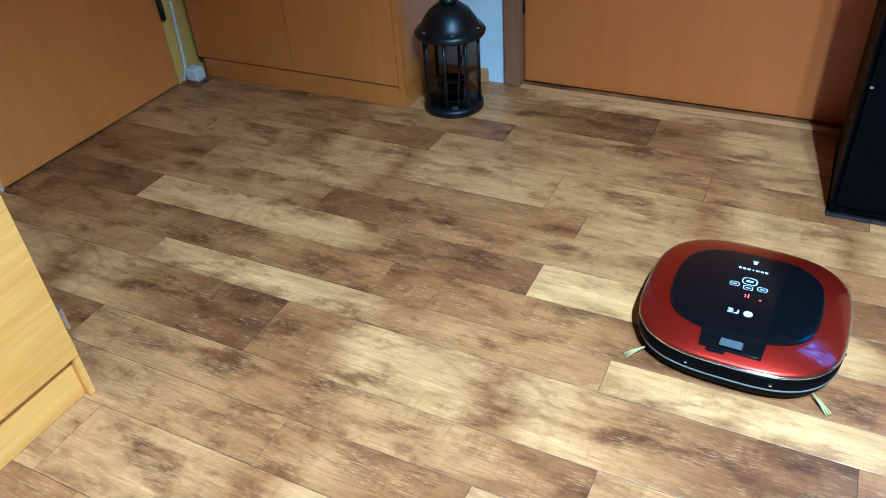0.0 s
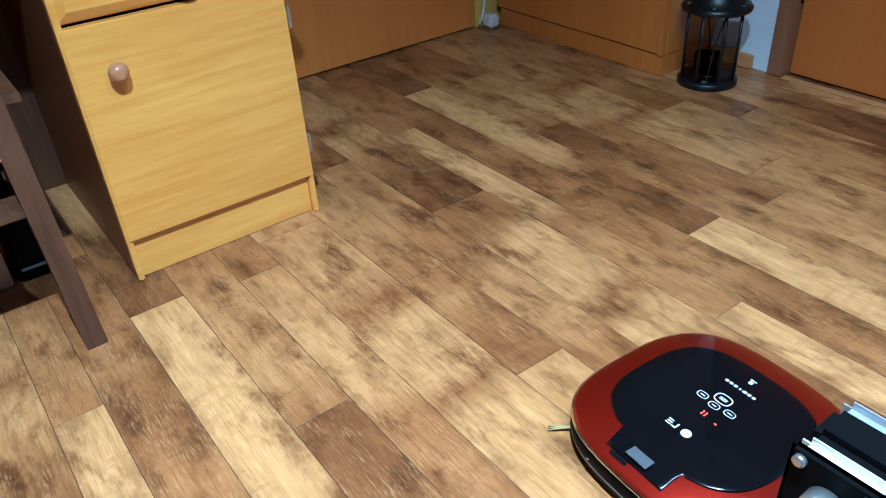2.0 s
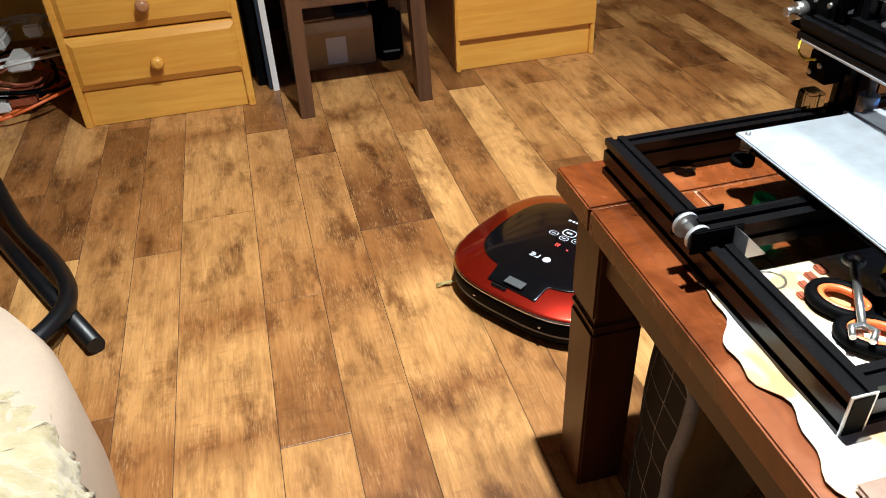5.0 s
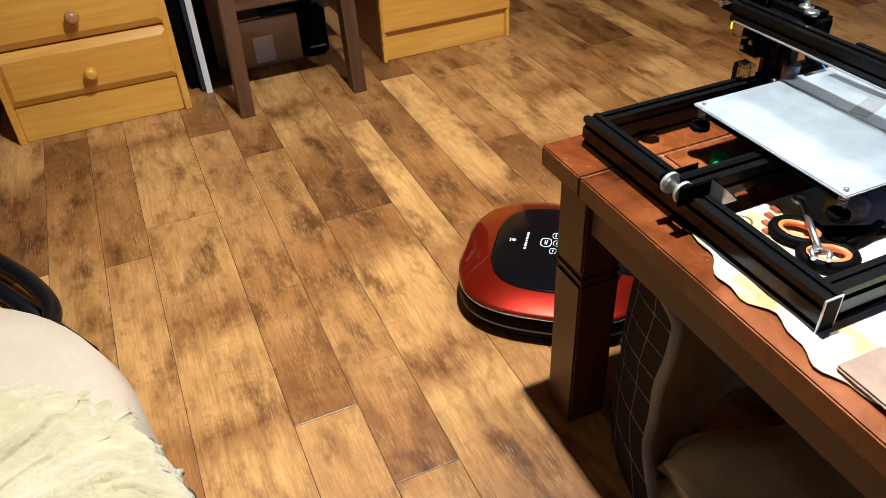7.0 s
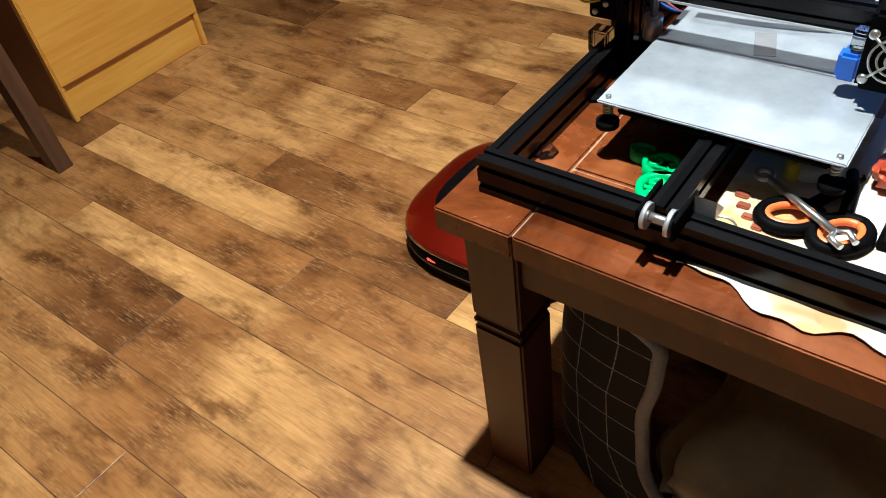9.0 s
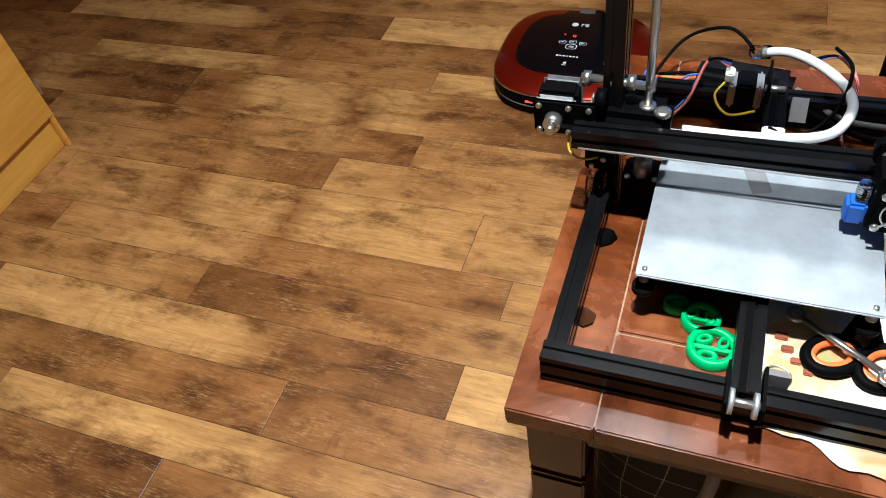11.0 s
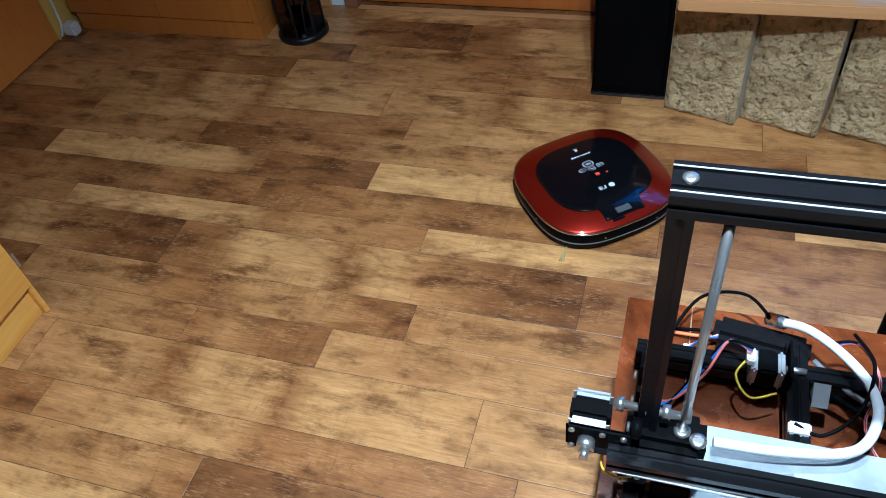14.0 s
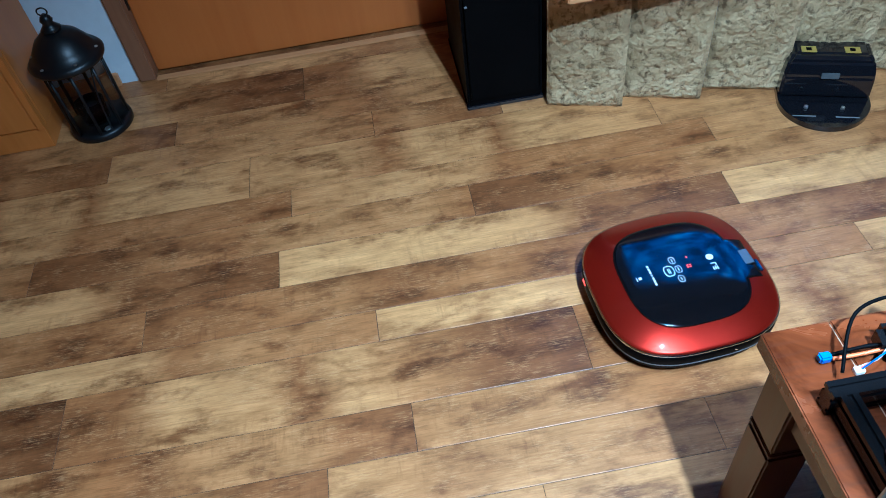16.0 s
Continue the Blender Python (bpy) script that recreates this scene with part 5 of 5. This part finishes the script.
for cx, cy, turn in ((1.002, 0.378, 0.5), (1.043, 0.374, 1.0)):
    loop(cx, cy, 0.024, 0.018, turn, 0.0055, TZ + 0.0085, BLACK, "grip", sc)
    loop(cx, cy, 0.0185, 0.0125, turn, 0.0035, TZ + 0.0095, ORANGE, "grip_lining", sc)
part("shank", tube([(1.012, 0.398, TZ + 0.009), (1.028, 0.43, TZ + 0.009), (1.036, 0.455, TZ + 0.008)], 0.0055, 8), BLACK, sc)
part("shank", tube([(1.040, 0.398, TZ + 0.010), (1.036, 0.43, TZ + 0.011), (1.030, 0.455, TZ + 0.010)], 0.0055, 8), BLACK, sc)
part("blade", boxed(1.030, 1.042, 0.455, 0.57, TZ + 0.007, TZ + 0.009, 0.0005), STEEL, sc)
part("pivot", lathe([(0.006, 0), (0.005, 0.003)], 16, (1.033, 0.452, TZ + 0.011)), STEEL, sc)
wr = thing("wrench", (1.0, 0.39, TZ), "small steel combination wrench lying on the scissors", "wrench")
a, b = Vector((0.972, 0.409, TZ + 0.016)), Vector((1.040, 0.362, TZ + 0.019))
part("shaft", tube([a, b], 0.0034, 8), STEEL, wr)
loop(a.x - 0.004, a.y + 0.003, 0.007, 0.007, 0, 0.0026, a.z, STEEL, "ring_end", wr)
for s in (-1, 1):
    part("jaw", tube([b, b + Vector((0.004 + s * 0.005, -0.002 + s * 0.007, 0)), b + Vector((0.013 + s * 0.004, -0.010 + s * 0.005, 0))], 0.0028, 7), STEEL, wr)
for i, (x, y, w) in enumerate(((0.958, 0.392, 0.006), (0.964, 0.378, 0.0055), (0.972, 0.366, 0.005), (0.983, 0.356, 0.0045))):
    crumb = thing("brown_chip", (x, y, TZ + 0.0023), "dark brown chip of scrap on the oilcloth", "scrap", "brown chips")
    part("chip", boxed(x - w, x + w, y - w * 0.7, y + w * 0.7, TZ + 0.0023, TZ + 0.006, 0.001), COPPER, crumb)
spool = thing("white_cap", (1.00, 0.462, TZ), "translucent white round cap under the bed", "cap")
part("disc", lathe([(0.018, 0.002), (0.018, 0.016), (0.012, 0.018)], 28, (0.995, 0.452, TZ)), WHITEPLASTIC, spool)
knife = thing("cutter_knife", (1.085, 0.40, TZ), "slim black cutter knife with a steel blade", "knife")
part("handle", tube([(1.075, 0.375, TZ + 0.008), (1.075, 0.425, TZ + 0.009)], 0.006, 8), BLACK, knife)
part("blade", boxed(1.073, 1.077, 0.425, 0.475, TZ + 0.008, TZ + 0.010), STEEL, knife)
rag = thing("red_wrapper", (1.06, 0.475, TZ), "crumpled red-orange wrapper on the oilcloth", "wrapper")
part("foil", crumple(boxed(1.045, 1.085, 0.445, 0.495, TZ + 0.006, TZ + 0.026, 0.006), 4, 0.006, 60, 9), plain("red_wrapper_foil", (0.45, 0.06, 0.015), 0.35, spots=0.5, scale=40), rag)
pen = thing("yellow_cap", (0.992, 0.43, TZ), "small yellow plastic cap on the oilcloth", "cap")
part("cap", lathe([(0.007, 0.002), (0.007, 0.016), (0.004, 0.02)], 16, (0.985, 0.437, TZ)), YELLOW, pen)
washer = thing("steel_ring", (0.957, 0.345, TZ), "thin steel ring lying on the oilcloth", "ring")
loop(0.957, 0.345, 0.012, 0.012, 0, 0.0012, TZ + 0.0036, STEEL, "ring", washer)
def fragment(x, y, mat, label, turn):
    """An irregular chip of broken clear plastic lying flat."""
    ob = thing("glass_shard", (x, y, TZ), label, "fragment", "glass fragments")
    pts = [(0.014, 0.001), (0.006, 0.012), (-0.004, 0.009), (-0.013, 0.010), (-0.010, -0.004), (-0.002, -0.012), (0.009, -0.009)]
    c, d = math.cos(turn), math.sin(turn)
    ring = lambda f, z: [(x + f * (c * a - d * b), y + f * (d * a + c * b), TZ + z) for a, b in pts]  # noqa: E731
    bm = ring_loft(bmesh.new(), [ring(1.0, 0.0005), ring(0.96, 0.004), ring(0.6, 0.0075)])
    for f in bm.faces:
        f.smooth = False
    part("shard", bm, mat, ob)


fragment(0.770, 0.370, SMOKEGLASS, "small clear glassy fragment on the red-brown table", 0.4)
fragment(0.772, 0.483, BLACK, "small dark fragment on the red-brown table", 1.9)

# thick black cable hanging at the table's far edge
hang = thing("power_cable", (1.08, 0.86, 0), "thick black power cable hanging from the table", "cable")
part("cable", tube([(1.10, 0.70, TZ + 0.008), (1.09, 0.80, TZ + 0.02), (1.075, 0.86, TZ + 0.05), (1.07, 0.90, TZ + 0.02), (1.075, 0.905, 0.30), (1.09, 0.90, 0.05), (1.20, 0.93, 0.009), (1.5, 1.0, 0.009)], 0.007, 10, None, 8), BLACK, hang)

# ---- floor planks ----
ROWS = [  # lower edge, joint, tones along the plank from its joint
    (0.737, 0.463, 1.025, ((0.0, 0.72), (0.22, 0.80), (0.34, 0.45), (0.42, 0.85), (0.57, 0.75), (0.61, 0.35), (0.68, 0.85), (0.9, 0.8), (1.0, 0.7))),
    (0.885, 0.096, 0.690, ((0.0, 0.75), (0.3, 0.62), (0.6, 0.70), (1.0, 0.55))),
    (0.885, 0.786, 0.335, ((0.0, 0.5), (0.3, 0.62), (0.6, 0.40), (1.0, 0.30))),
    (0.988, 0.260, 1.025, ((0.0, 0.62), (0.3, 0.66), (0.45, 0.5), (0.52, 0.28), (0.62, 0.65), (0.78, 0.70), (0.88, 0.40), (1.0, 0.25))),
    (1.088, -0.415, 1.025, ((0.0, 0.45), (0.10, 0.38), (0.22, 0.85), (0.40, 0.75), (0.46, 0.35), (0.55, 0.85), (0.68, 0.60), (0.80, 0.22), (1.0, 0.10))),
    (1.240, 0.215, 1.025, ((0.0, 0.88), (0.35, 0.90), (0.52, 0.80), (0.60, 0.38), (0.70, 0.62), (1.0, 0.55))),
    (1.320, -0.275, 1.025, ((0.0, 0.32), (0.22, 0.50), (0.40, 0.60), (0.52, 0.30), (0.70, 0.55), (0.85, 0.42), (1.0, 0.48))),
    (1.428, 0.014, 1.025, ((0.0, 0.92), (0.30, 0.95), (0.55, 0.80), (0.66, 0.35), (0.85, 0.28), (1.0, 0.22))),
    (1.534, -0.558, 1.025, ((0.0, 0.16), (0.18, 0.22), (0.28, 0.55), (0.45, 0.48), (0.60, 0.72), (0.75, 0.66), (0.90, 0.70), (1.0, 0.45))),
    (1.638, 0.045, 1.025, ((0.0, 0.65), (0.25, 0.80), (0.42, 0.75), (0.5, 0.40), (0.62, 0.55), (1.0, 0.42))),
]
EDGES = sorted({r[0] for r in ROWS}) + [1.728]
PERIOD_Y, PERIOD_X, SLIP = 0.991, 1.025, -0.52


def plank_mesh(start, length, width, mat):
    """One plank from start to length along its own x, its edges eased."""
    g, e, t = 0.0005, 0.0009, 0.0010
    a = start + g
    lo = [(a, g, -t), (length - g, g, -t), (length - g, width - g, -t), (a, width - g, -t)]
    md = [(x, y, -0.0004) for x, y, _ in lo]
    hi = [(a + e, g + e, 0), (length - g - e, g + e, 0), (length - g - e, width - g - e, 0), (a + e, width - g - e, 0)]
    bm = ring_loft(bmesh.new(), [lo, md, hi])
    for f in bm.faces:
        f.smooth = False
    bmesh.ops.recalc_face_normals(bm, faces=bm.faces)
    me = bpy.data.meshes.new("plank")
    bm.to_mesh(me)
    bm.free()
    me.materials.append(mat)
    return me


def lay_floor():
    for i, (y, joint, length, stops) in enumerate(ROWS):
        width = EDGES[EDGES.index(y) + 1] - y
        mat = vinyl("printed_oak_%s" % "abcdefghij"[i], length, stops, i * 1.37)
        me = plank_mesh(0, length, width, mat)
        for band in range(-3, 2):
            yy = y + band * PERIOD_Y
            if yy > Y1 + 0.06 or yy + width < Y0:
                continue
            for k in range(-5, 6):
                x = joint + band * SLIP + k * PERIOD_X
                if x > X1 or x + length < X0:
                    continue
                cut0, cut1 = max(0.0, X0 - 0.02 - x), min(length, X1 + 0.02 - x)
                if cut1 - cut0 < 0.03:
                    continue
                whole = cut0 == 0.0 and cut1 == length
                ob = new("plank", me if whole else plank_mesh(cut0, cut1, width, mat))
                ob.parent = floor
                ob.matrix_basis = Matrix.Translation((x, yy, 0))


lay_floor()


def motions():
    """The vacuum drives to the table, turns, drives back and turns again."""
    rows = [
        (0.0, 0.403, 1.486, -1.6), (0.5, 0.402, 1.472, -0.8), (1.0, 0.388, 1.320, -1.2), (1.5, 0.403, 1.150, -1.0), (2.0, 0.388, 0.983, -4.0),
        (2.5, 0.376, 0.829, -4.1), (3.0, 0.359, 0.661, -2.6), (3.5, 0.345, 0.495, 0.3), (4.0, 0.352, 0.421, 3.0), (4.5, 0.352, 0.409, 13.0),
        (5.3, 0.40, 0.420, 50.0), (6.2, 0.46, 0.422, 100.0), (7.0, 0.499, 0.424, 142.0), (7.5, 0.509, 0.432, 183.0), (8.0, 0.510, 0.433, 184.0),
        (8.3, 0.512, 0.452, 183.0), (8.8, 0.517, 0.60, 181.0), (9.6, 0.526, 0.87, 180.0), (10.5, 0.534, 1.178, 179.0), (11.0, 0.536, 1.360, 178.5),
        (11.5, 0.536, 1.518, 180.0), (12.0, 0.537, 1.523, 172.6), (12.5, 0.536, 1.527, 122.4), (13.0, 0.538, 1.533, 78.0), (13.5, 0.542, 1.539, 43.0),
        (14.0, 0.580, 1.493, 38.5), (14.5, 0.684, 1.368, 40.0), (15.0, 0.785, 1.245, 37.5), (15.5, 0.811, 1.216, 59.8), (16.0, 0.811, 1.214, 93.7),
    ]
    walk(bot, [(t, pose(x, y, 0, 0, 0, a)) for t, x, y, a in rows])


motions()
